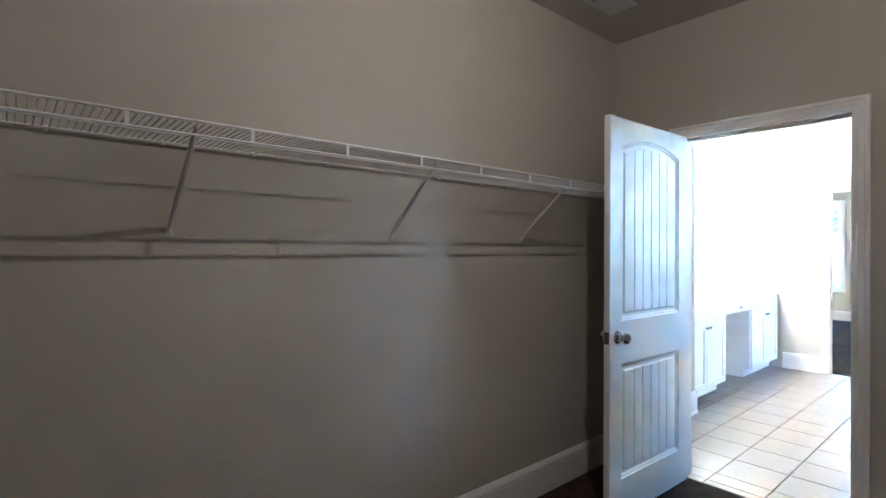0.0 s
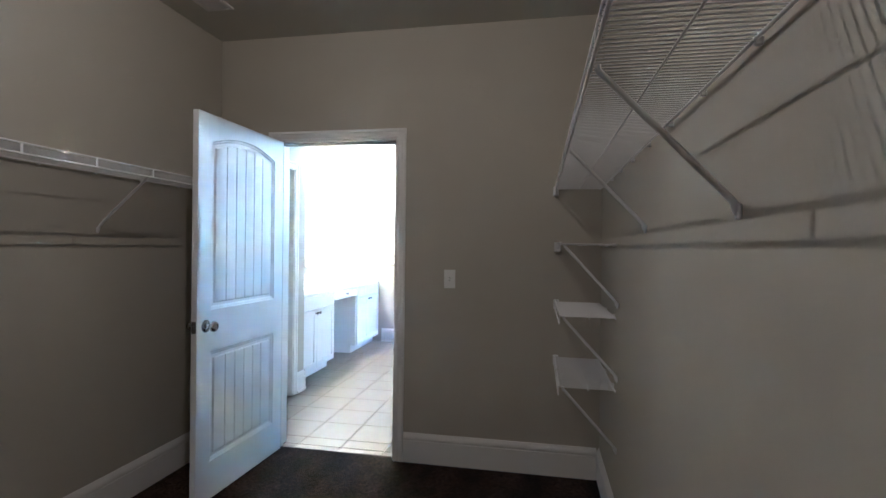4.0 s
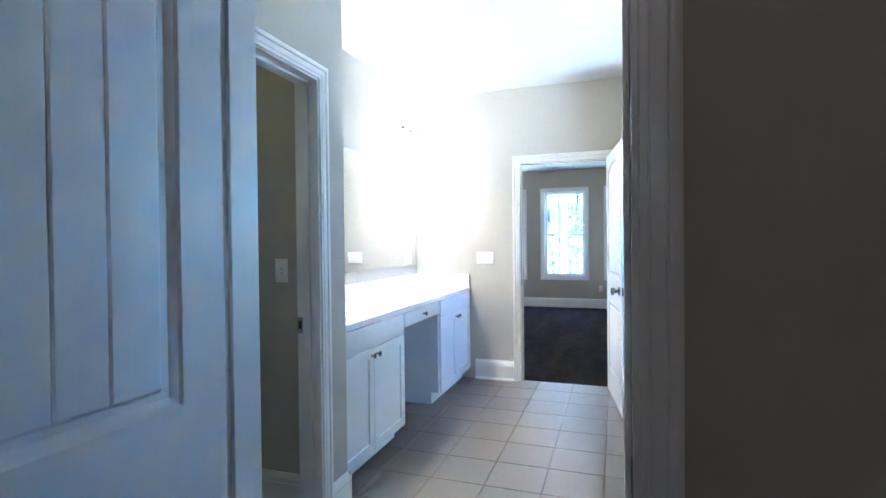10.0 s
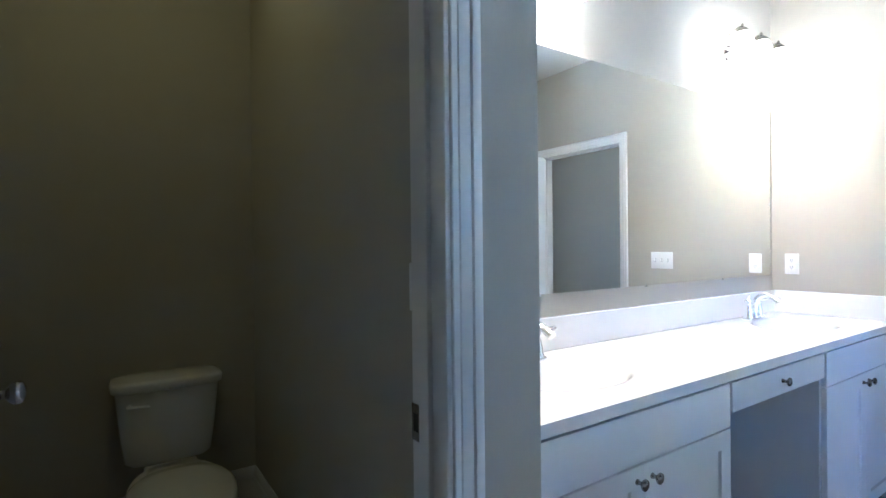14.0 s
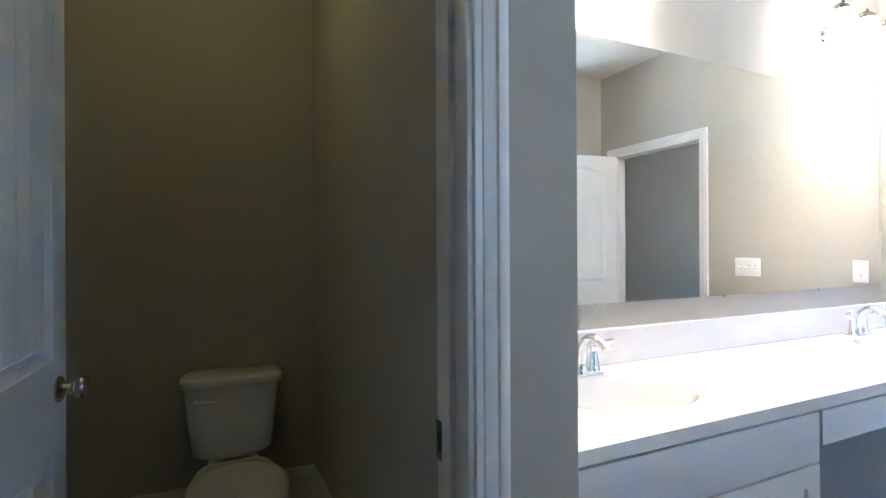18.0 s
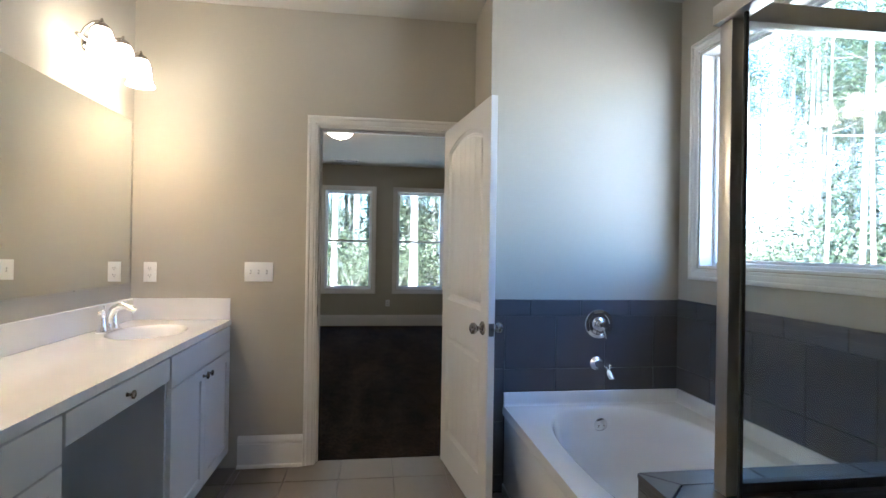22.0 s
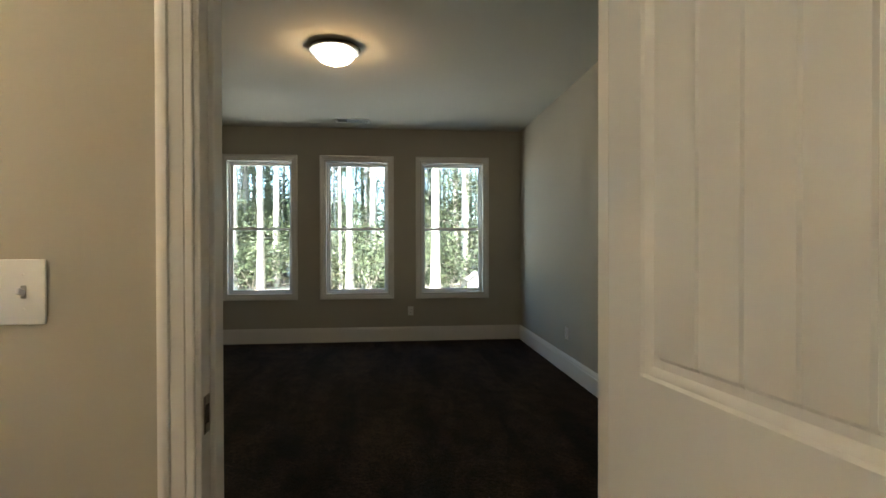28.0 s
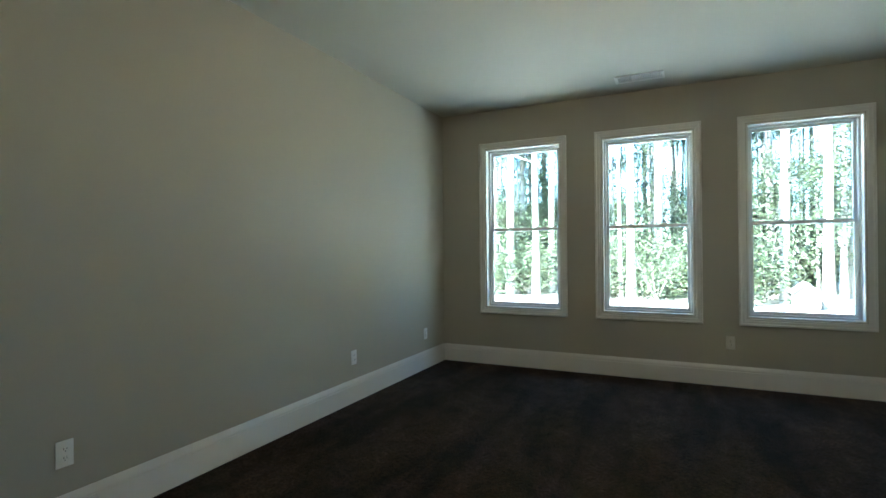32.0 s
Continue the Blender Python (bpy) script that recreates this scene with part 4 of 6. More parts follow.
sink_base(VY0 + 0.004, K0, "white shaker vanity cabinet with two doors and a toe kick", (0.006, 0.010))
sink_base(K1, BY1 - 0.004, "white shaker vanity cabinet with two doors and a toe kick", (0.016, 0.006))
th = thing("knee_hole_drawer_unit", (-1.62, (K0 + K1) / 2, 0.72), "white vanity drawer over an open knee space", "drawer", "vanity cabinets")
part("drawer_box", boxes(((VLX + 0.05, K0 + 0.03, 0.735), (CFX - 0.021, K1 - 0.03, CTZ - 0.04))), M_CAB, th)
part("rail", boxes(((CFX - 0.04, K0 + GAP, CTZ - 0.036), (CFX - 0.022, K1 - GAP, CTZ - 0.0345))), M_CAB, th)
for q in (K0 + GAP, K1 - 0.011):
    part("stile", boxes(((CFX - 0.040, q, CTZ - 0.150), (CFX - 0.0225, q + 0.009, CTZ - 0.037))), M_CAB, th)
d = part("drawer_front", shaker_front(bmesh.new(), CFX - 0.019, K0 + 0.004, K1 - 0.004, 0.738, CTZ - 0.040, 0), M_CAB, th)
part("knob", cab_knob(bmesh.new(), CFX, (K0 + K1) / 2 - 0.012, 0.785), M_KNOB, d, "chrome cabinet knob, dark room reflection put into its colour", smooth=45)
part("back_panel", boxes(((VLX + 0.003, K0 + GAP, 0.0), (VLX + 0.012, K1 - GAP, 0.73))), M_CAB, th)
bm = bmesh.new()
sweep(bm, BASE[:1] + [(0.012, 0), (0.012, 0.06), (0.008, 0.068), (0, 0.07)], (VLX + 0.012, K0 + 0.004, 0.001), (VLX + 0.012, K1 - 0.004, 0.001), (1, 0, 0))
part("base_strip", bm, M_TRIM, th)

# worktop with two moulded bowls
SINKS = [(-1.622, 1.800), (-1.622, 3.385)]
SRX, SRY = 0.165, 0.222
TX0, TX1, TY0, TY1 = VLX + 0.002, CFX + 0.003, VY0 + 0.002, BY1 - 0.002


def worktop_mesh():
    bm = bmesh.new()
    th_ = 0.032

    def ring(cx, cy, k, n, r, z):
        return [bm.verts.new((cx + SRX * r * math.cos(2 * math.pi * i / n), cy + SRY * r * math.sin(2 * math.pi * i / n), z)) for i in range(n)]

    n = 48
    mid = (SINKS[0][1] + SINKS[1][1]) / 2
    for (cx, cy), (ya, yb) in zip(SINKS, ((TY0, mid), (mid, TY1))):
        outer = []
        for i in range(n):
            a = 2 * math.pi * i / n
            dx, dy = math.cos(a) * SRX, math.sin(a) * SRY
            s = min((TX1 - cx) / dx if dx > 1e-6 else ((TX0 - cx) / dx if dx < -1e-6 else 9e9), (yb - cy) / dy if dy > 1e-6 else ((ya - cy) / dy if dy < -1e-6 else 9e9))
            outer.append(bm.verts.new((cx + dx * s, cy + dy * s, CTZ)))
        corners = [bm.verts.new((x, y, CTZ)) for x, y in ((TX1, yb), (TX0, yb), (TX0, ya), (TX1, ya))]
        prof = [(1.06, 0.0), (1.02, -0.001), (0.985, -0.006), (0.95, -0.018), (0.88, -0.050), (0.78, -0.085), (0.62, -0.113), (0.42, -0.130), (0.20, -0.138), (0.06, -0.141)]
        rings = [ring(cx, cy, 0, n, r, CTZ + z) for r, z in prof]
        chain = [outer] + rings
        for q, w in zip(chain, chain[1:]):
            for i in range(n):
                j = (i + 1) % n
                bm.faces.new((q[i], q[j], w[j], w[i]))
        bm.faces.new(rings[-1])
        for i in range(n):
            j = (i + 1) % n
            p, q = outer[i].co, outer[j].co
            if abs(p.x - q.x) > 1e-4 and abs(p.y - q.y) > 1e-4:
                c = min(corners, key=lambda v: (v.co - (p + q) / 2).length)
                bm.faces.new((outer[i], c, outer[j]))
    bmesh.ops.remove_doubles(bm, verts=bm.verts, dist=1e-5)
    edges = [e for e in bm.edges if len(e.link_faces) == 1]
    r = bmesh.ops.extrude_edge_only(bm, edges=edges)
    vs = [g for g in r["geom"] if isinstance(g, bmesh.types.BMVert)]
    for v in vs:
        v.co.z -= th_
    return bm


top = thing("vanity_worktop", (-1.62, 2.57, CTZ - 0.032), "glossy white cultured marble worktop with two moulded bowls", "worktop")
part("slab", worktop_mesh(), M_TOP, top, smooth=40)
part("underside", boxes(((TX0 + 0.002, K0, CTZ - 0.033), (TX1 - 0.004, K1, CTZ - 0.030))), M_TOP, top)
part("backsplash", boxes(((TX0, TY0, CTZ), (TX0 + 0.018, TY1, CTZ + 0.125)), bevel=0.003), M_TOP, top)
for a in (TY0, TY1 - 0.018):
    part("side_splash", boxes(((TX0 + 0.018, a, CTZ), (TX1 - 0.005, a + 0.018, CTZ + 0.125)), bevel=0.003), M_TOP, top)
for cx, cy in SINKS:
    part("drain", lathe(bmesh.new(), [(0, -0.137), (0.012, -0.134), (0.022, -0.137), (0.026, -0.1395), (0.026, -0.143)], Matrix.Translation((cx, cy, CTZ)), 20), M_CHROME, top, "chrome sink drain")
    part("overflow_hole", lathe(bmesh.new(), [(0, 0.002), (0.008, 0.002), (0.009, 0.0)], Matrix.Translation((cx + SRX * 0.86, cy, CTZ - 0.050)) @ Matrix.Rotation(radians(-60), 4, "Y"), 12), M_CHROME, top, "chrome overflow ring")


def faucet(x, y):
    """Centre-set basin faucet, spout towards +x."""
    z = CTZ
    th = thing("basin_faucet", (x, y, z), "polished chrome centre-set basin faucet with two lever handles", "faucet", "basin faucets")
    bm = bmesh.new()
    box(bm, (x - 0.024, y - 0.078, z), (x + 0.024, y + 0.078, z + 0.014), 0.0065, 3)
    part("base_plate", bm, M_CHROME, th, smooth=50)
    bm = lathe(bmesh.new(), [(0, 0.012), (0.026, 0.012), (0.025, 0.018), (0.020, 0.026), (0.019, 0.040), (0, 0.044)], Matrix.Translation((x, y, z)), 22)
    pts, rad = [], []
    for k in range(15):
        a = radians(112 * k / 14)
        pts.append((x + 0.060 - 0.060 * math.cos(a), y, z + 0.034 + 0.094 * math.sin(a) ** 0.85))
        rad.append(0.0190 - 0.0062 * k / 14)
    pts += [(x + 0.103, y, z + 0.113), (x + 0.119, y, z + 0.101)]
    rad += [0.0135, 0.0145]
    tube(bm, pts, rad, 16)
    part("spout", bm, M_CHROME, th, smooth=60)
    part("lift_rod", lathe(bmesh.new(), [(0, 0.060), (0.003, 0.060), (0.003, 0.112), (0.0065, 0.116), (0.0065, 0.124), (0, 0.128)], Matrix.Translation((x - 0.022, y, z)), 12), M_CHROME, th, smooth=50)
    for s in (-1, 1):
        hy = y + s * 0.052
        bm = lathe(bmesh.new(), [(0, 0.012), (0.025, 0.012), (0.025, 0.019), (0.020, 0.026), (0.0185, 0.044), (0.013, 0.070), (0.0105, 0.078), (0.0145, 0.084), (0.0145, 0.092), (0.010, 0.098), (0.0115, 0.106), (0.007, 0.113), (0, 0.114)], Matrix.Translation((x, hy, z)), 20)
        tube(bm, [(x, hy, z + 0.096), (x + 0.004, hy + s * 0.018, z + 0.097), (x + 0.009, hy + s * 0.040, z + 0.101), (x + 0.014, hy + s * 0.064, z + 0.104), (x + 0.016, hy + s * 0.074, z + 0.105)], [0.0065, 0.0058, 0.0078, 0.0082, 0.004], 12)
        part("handle", bm, M_CHROME, th, smooth=60)


for cx, cy in SINKS:
    faucet(VLX + 0.092, cy)

# mirror
MY0, MY1, MZ0, MZ1 = 1.425, 3.775, 1.082, 2.005
mir = thing("vanity_mirror", (VLX, (MY0 + MY1) / 2, MZ0), "large frameless mirror above the double vanity", "mirror")
part("glass", boxes(((VLX + 0.001, MY0, MZ0), (VLX + 0.007, MY1, MZ1)), bevel=0.0012), M_MIRROR, mir, smooth=0)
for q in (1.95, 2.60, 3.25):
    part("clip", boxes(((VLX, q - 0.006, MZ0 - 0.007), (VLX + 0.010, q + 0.006, MZ0 + 0.005)), bevel=0.0018), M_CHROME, mir, "small chrome mirror clip")


def vanity_light(yc):
    th = thing("vanity_light", (VLX, yc, 2.252), "nickel three-lamp vanity light with lit frosted bell shades", "wall light", "vanity lights")
    bm = bmesh.new()
    lathe(bm, [(0, 0), (0.062, 0), (0.060, 0.012), (0.048, 0.020), (0.020, 0.024), (0, 0.025)], Matrix.Translation((VLX, yc, 2.247)) @ ROT_X, 28, 0.85, 1.3)
    part("back_plate", bm, M_NICKEL, th, smooth=50)
    bm = bmesh.new()
    tube(bm, [(VLX + 0.055, yc - 0.215, 2.237), (VLX + 0.055, yc + 0.215, 2.237)], 0.008, 10)
    tube(bm, [(VLX + 0.015, yc, 2.247), (VLX + 0.055, yc, 2.237)], 0.010, 10)
    part("bar", bm, M_NICKEL, th, smooth=60)
    for k in (-1, 0, 1):
        y = yc + k * 0.19
        bm = bmesh.new()
        tube(bm, [(VLX + 0.055, y, 2.237), (VLX + 0.075, y, 2.274), (VLX + 0.105, y, 2.300), (VAN_X - 0.012, y, 2.307), (VAN_X, y, 2.297)], 0.006, 10)
        arm = part("arm", bm, M_NICKEL, th, smooth=60)
        part("socket_cup", lathe(bmesh.new(), [(0, 0.190), (0.004, 0.188), (0.007, 0.180), (0.005, 0.173), (0.012, 0.170), (0.026, 0.160), (0.032, 0.148), (0.033, 0.142), (0, 0.143)], Matrix.Translation((VAN_X, y, VAN_Z)), 20), M_NICKEL, arm, smooth=45)
        part("shade", lathe(bmesh.new(), [(0.030, 0.144), (0.038, 0.134), (0.045, 0.112), (0.049, 0.080), (0.053, 0.045), (0.059, 0.022), (0.068, 0.009), (0.068, 0.006), (0.065, 0.006), (0.056, 0.022), (0.050, 0.045), (0.046, 0.080), (0.042, 0.110), (0.035, 0.132), (0.028, 0.142)], Matrix.Translation((VAN_X, y, VAN_Z)), 28), M_SHADE, arm, "lit frosted glass bell shade", smooth=60)


vanity_light(1.80)
vanity_light(3.365)

# ---- tub ----
TBX0, TBX1, TBY0, TBY1, TBZ = 0.176, BRX - 0.001, 1.894, JY - 0.013, 0.474
TFZ = 0.542                                     # top of the tub's upstand at the tiles
tub = thing("bathtub", (0.68, 2.65, 0), "white acrylic drop-in soaking tub with a smooth apron", "bathtub")


def tub_mesh():
    bm = bmesh.new()
    n = 56
    cx, cy = (TBX0 + TBX1) / 2 - 0.004, (TBY0 + TBY1) / 2
    hx, hy = (TBX1 - TBX0) / 2, (TBY1 - TBY0) / 2

    def sup(a, rx, ry, p):
        c, s = math.cos(a), math.sin(a)
        return (rx * math.copysign(abs(c) ** (2 / p), c), ry * math.copysign(abs(s) ** (2 / p), s))

    levels = [(0.396, 0.672, 0.0, 2.6), (0.389, 0.666, -0.004, 2.6), (0.380, 0.656, -0.016, 2.6), (0.366, 0.632, -0.11, 2.6), (0.350, 0.603, -0.23, 2.6), (0.328, 0.568, -0.33, 2.6), (0.292, 0.518, -0.374, 2.6), (0.19, 0.39, -0.394, 2.6), (0.03, 0.06, -0.401, 2.2)]
    rings = []
    for rx, ry, z, p in levels:
        rings.append([bm.verts.new((cx + sup(2 * math.pi * i / n, rx, ry, p)[0], cy + sup(2 * math.pi * i / n, rx, ry, p)[1], TBZ + z)) for i in range(n)])
    x0, x1, y0, y1 = TBX0, TBX1, TBY0, TBY1
    outer = []
    for i in range(n):
        a = 2 * math.pi * i / n
        dx, dy = sup(a, 0.396, 0.672, 2.6)
        s = min((x1 - cx) / dx if dx > 1e-6 else ((x0 - cx) / dx if dx < -1e-6 else 9e9), (y1 - cy) / dy if dy > 1e-6 else ((y0 - cy) / dy if dy < -1e-6 else 9e9))
        outer.append(bm.verts.new((cx + dx * s, cy + dy * s, TBZ)))
    corners = [bm.verts.new((x, y, TBZ)) for x in (x0, x1) for y in (y0, y1)]
    chain = [outer] + rings
    for q, w in zip(chain, chain[1:]):
        for i in range(n):
            j = (i + 1) % n
            bm.faces.new((q[i], q[j], w[j], w[i]))
    bm.faces.new(rings[-1])
    for i in range(n):
        j = (i + 1) % n
        p, q = outer[i].co, outer[j].co
        if abs(p.x - q.x) > 1e-4 and abs(p.y - q.y) > 1e-4:
            c = min(corners, key=lambda v: (v.co - (p + q) / 2).length)
            bm.faces.new((outer[i], c, outer[j]))
    edges = [e for e in bm.edges if len(e.link_faces) == 1]
    r = bmesh.ops.extrude_edge_only(bm, edges=edges)
    vs = [g for g in r["geom"] if isinstance(g, bmesh.types.BMVert)]
    for v in vs:
        v.co.z = TBZ - 0.050
    lip = [e for e in bm.edges if all(abs(v.co.x - x0) < 1e-4 and abs(v.co.z - TBZ) < 1e-4 for v in e.verts)]
    bmesh.ops.bevel(bm, geom=lip, offset=0.024, segments=5, profile=0.5, affect="EDGES")
    return bm


part("shell", tub_mesh(), M_TUB, tub, smooth=45)
bm = bmesh.new()
box(bm, (TBX0 + 0.010, TBY0, 0.0), (TBX0 + 0.030, TBY1, TBZ - 0.045), 0.004, 2)
box(bm, (TBX0 + 0.002, TBY0, 0.0), (TBX0 + 0.012, TBY1, 0.055), 0.004, 2)
part("apron", bm, M_TUB, tub)
bm = bmesh.new()
cove = [(0.0, TFZ - TBZ), (0.010, TFZ - TBZ), (0.015, TFZ - TBZ - 0.006), (0.020, 0.014), (0.024, 0.005), (0.034, 0.0006), (0.0, -0.004)]
for ends in (lambda d, z: [(TBX0 + 0.004, TBY1 - d, TBZ + z), (TBX1 - d, TBY1 - d, TBZ + z)], lambda d, z: [(TBX1 - d, TBY1 - d, TBZ + z), (TBX1 - d, TBY0, TBZ + z)]):
    rows = [[bm.verts.new(p) for p in ends(d, z)] for d, z in cove]
    for a, b in zip(rows, rows[1:] + rows[:1]):
        bm.faces.new((a[0], a[1], b[1], b[0]))
    bm.faces.new([r[0] for r in rows])
bmesh.ops.recalc_face_normals(bm, faces=bm.faces)
part("tiling_flange", bm, M_TUB, tub, smooth=50)
om = Matrix.Translation((0.686, TBY1 - 0.096, TBZ - 0.088)) @ Matrix.Rotation(radians(100), 4, "X")
plate_ob = part("overflow_plate", lathe(bmesh.new(), [(0, 0), (0.037, 0), (0.036, 0.006), (0.028, 0.011), (0, 0.013)], om, 28), M_CHROME, tub, "chrome overflow plate", smooth=45)
for dx in (-0.015, 0.015):
    part("screw", lathe(bmesh.new(), [(0, 0.012), (0.0045, 0.012), (0.004, 0.0145), (0, 0.015)], om @ Matrix.Translation((dx, 0, 0)), 10), M_NICKEL, plate_ob)
bm = lathe(bmesh.new(), [(0, 0), (0.030, 0), (0.030, 0.003), (0.022, 0.005), (0.016, 0.018), (0.010, 0.022), (0, 0.023)], Matrix.Translation((0.69, 2.99, TBZ - 0.397)), 24)
part("drain", bm, M_CHROME, tub, "chrome tub drain with stopper", smooth=45)

VX = 0.712
WY = JY - 0.012
val = thing("tub_valve", (VX, WY, 0.905), "chrome round single-handle tub valve trim on grey tile", "valve")
part("escutcheon", lathe(bmesh.new(), [(0, 0), (0.083, 0), (0.083, 0.004), (0.078, 0.010), (0.060, 0.012), (0.056, 0.008), (0.042, 0.009), (0.036, 0.018), (0.030, 0.022), (0, 0.023)], Matrix.Translation((VX, WY, 0.905)) @ ROT_NY, 40), M_CHROME, val, smooth=40)
bm = lathe(bmesh.new(), [(0, 0.02), (0.026, 0.02), (0.024, 0.036), (0.020, 0.050), (0.023, 0.056), (0.020, 0.066), (0, 0.070)], Matrix.Translation((VX, WY, 0.905)) @ ROT_NY, 28)
tube(bm, [(VX, WY - 0.052, 0.905), (VX + 0.005, WY - 0.060, 0.884), (VX + 0.010, WY - 0.066, 0.856), (VX + 0.013, WY - 0.068, 0.836)], [0.010, 0.0075, 0.007, 0.0045], 12)
part("handle", bm, M_CHROME, val, smooth=50)
sp = thing("tub_spout", (VX, WY, 0.690), "chrome wall-mounted tub spout with a diverter knob", "spout")
bm = lathe(bmesh.new(), [(0, 0), (0.036, 0), (0.037, 0.005), (0.031, 0.010), (0.026, 0.016), (0.020, 0.022), (0, 0.022)], Matrix.Translation((VX - 0.012, WY, 0.690)) @ ROT_NY, 24)
tube(bm, [(VX - 0.012, WY - 0.012, 0.690), (VX - 0.010, WY - 0.05, 0.689), (VX - 0.006, WY - 0.095, 0.684), (VX - 0.002, WY - 0.130, 0.674), (VX, WY - 0.148, 0.658), (VX, WY - 0.152, 0.640)], [0.019, 0.018, 0.017, 0.018, 0.020, 0.022], 18)
part("body", bm, M_CHROME, sp, smooth=55)
part("diverter", lathe(bmesh.new(), [(0, 0.0), (0.004, 0.0), (0.004, 0.016), (0.008, 0.019), (0.008, 0.025), (0, 0.027)], Matrix.Translation((VX, WY - 0.138, 0.688)), 12), M_CHROME, sp, smooth=50)

# ---- shower ----
PWX0, PWY0, PWY1, PWZ = 0.138, 1.748, 1.890, 0.757
pony = solid("wall_shower_pony", boxes(((PWX0 + 0.010, PWY0 + 0.010, B), (BRX, PWY1 - 0.010, PWZ - 0.012))), M_GROUT2, "half-height tiled wall between tub and shower", "half wall", kind="structure", smooth=0)
curb = solid("wall_shower_curb", boxes(((SHX - 0.055, WT, B), (SHX + 0.055, PWY0 + 0.008, 0.085))), M_GROUT2, "low tiled shower curb", "curb", kind="structure", smooth=0)
bm = bmesh.new()
box(bm, (SHX + 0.056, WT + 0.002, 0.0), (BRX - 0.012, PWY0 - 0.002, 0.03), 0.004)
box(bm, (SHX + 0.056, WT + 0.002, 0.03), (SHX + 0.09, PWY0 - 0.002, 0.065), 0.006)
solid("shower_pan", bm, M_TUB, "white moulded shower pan", "shower pan")
enc = thing("shower_enclosure", (SHX, 1.0, 0.09), "framed clear glass shower enclosure with bright metal posts", "shower enclosure")
ZR = 1.825
GY = 1.772
DY0, DY1 = 0.30, 0.945


def extr(nm, lo, hi, lab="", material=M_ALU):
    bm = bmesh.new()
    box(bm, lo, hi, min(0.0025, 0.2 * min(hi[k] - lo[k] for k in range(3))), 2)
    return part(nm, bm, material, enc, lab)


extr("lower_post", (SHX - 0.020, PWY0 - 0.024, 0.088), (SHX + 0.020, PWY0 - 0.002, PWZ), "bright metal post against the half wall")
extr("corner_post", (SHX - 0.010, GY - 0.020, PWZ + 0.001), (SHX + 0.020, GY + 0.020, ZR), "bright metal corner post")
extr("corner_gasket", (SHX + 0.0205, GY - 0.018, PWZ + 0.001), (SHX + 0.0300, GY + 0.012, ZR), "black glazing gasket along the corner post", M_BLACK)
extr("door_post", (SHX - 0.020, DY1, 0.088), (SHX + 0.020, DY1 + 0.042, ZR))
extr("wall_post", (SHX - 0.020, WT + 0.002, 0.088), (SHX + 0.020, WT + 0.030, ZR))
extr("top_rail", (SHX - 0.024, WT + 0.002, ZR), (SHX + 0.024, GY + 0.028, ZR + 0.045))
extr("side_top_rail", (SHX + 0.024, GY - 0.022, ZR - 0.005), (BRX - 0.012, GY + 0.022, ZR + 0.042))
extr("side_wall_post", (BRX - 0.0175, GY - 0.034, PWZ + 0.026), (BRX - 0.012, GY - 0.004, ZR - 0.005), "dark slim wall channel", M_CHANNEL)
extr("side_bottom_rail", (SHX + 0.030, GY - 0.012, PWZ + 0.001), (BRX - 0.012, GY + 0.010, PWZ + 0.026), "dark slim glazing channel on the half wall", M_CHANNEL)
extr("front_bottom_rail", (SHX - 0.018, WT + 0.030, 0.088), (SHX + 0.018, PWY0 - 0.024, 0.112))


def sheet(nm, lo, hi, lab):
    ob = part(nm, boxes((lo, hi)), M_SGLASS, enc, lab, smooth=0)
    ob.visible_shadow = False
    return ob


sheet("side_glass", (SHX + 0.026, GY - 0.003, PWZ + 0.012), (BRX - 0.024, GY + 0.003, ZR - 0.005), "clear fixed glass panel on the half wall")
sheet("front_glass", (SHX - 0.003, DY1 + 0.042, 0.112), (SHX + 0.003, PWY0 - 0.026, ZR), "clear fixed glass panel")
dg = sheet("shower_door", (SHX - 0.003, DY0, 0.125), (SHX + 0.003, DY1 - 0.006, ZR - 0.012), "clear glass shower door")
bm = bmesh.new()
for lo, hi in (((SHX - 0.010, DY0 - 0.004, 0.118), (SHX + 0.010, DY0 + 0.018, ZR - 0.008)), ((SHX - 0.010, DY1 - 0.022, 0.118), (SHX + 0.010, DY1 - 0.003, ZR - 0.008)),
               ((SHX - 0.010, DY0 + 0.018, 0.118), (SHX + 0.010, DY1 - 0.022, 0.138)), ((SHX - 0.010, DY0 + 0.018, ZR - 0.030), (SHX + 0.010, DY1 - 0.022, ZR - 0.008))):
    box(bm, lo, hi, 0.002)
part("door_frame", bm, M_ALU, enc)
sheet("end_glass", (SHX - 0.003, WT + 0.030, 0.112), (SHX + 0.003, DY0 - 0.006, ZR), "narrow fixed glass panel")
bm = bmesh.new()
box(bm, (SHX - 0.036, DY1 - 0.026, 0.800), (SHX - 0.024, DY1 - 0.010, 0.945), 0.005, 2)
for hz in (0.815, 0.930):
    tube(bm, [(SHX - 0.026, DY1 - 0.018, hz), (SHX - 0.008, DY1 - 0.018, hz)], 0.006, 10)
part("door_handle", bm, M_NICKEL, dg, "slim satin metal pull")
for lo, hi in (((SHX + 0.026, GY - 0.010, PWZ + 0.019), (SHX + 0.032, GY - 0.0035, ZR - 0.006)), ((SHX - 0.004, PWY0 - 0.030, 0.112), (SHX + 0.004, PWY0 - 0.0245, ZR))):
    part("gasket", boxes((lo, hi)), M_BLACK, enc, "black rubber glazing gasket")
sh = thing("wall_shower", (0.76, WT + 0.012, 1.98), "chrome wall-mounted shower head", "shower head")
bm = bmesh.new()
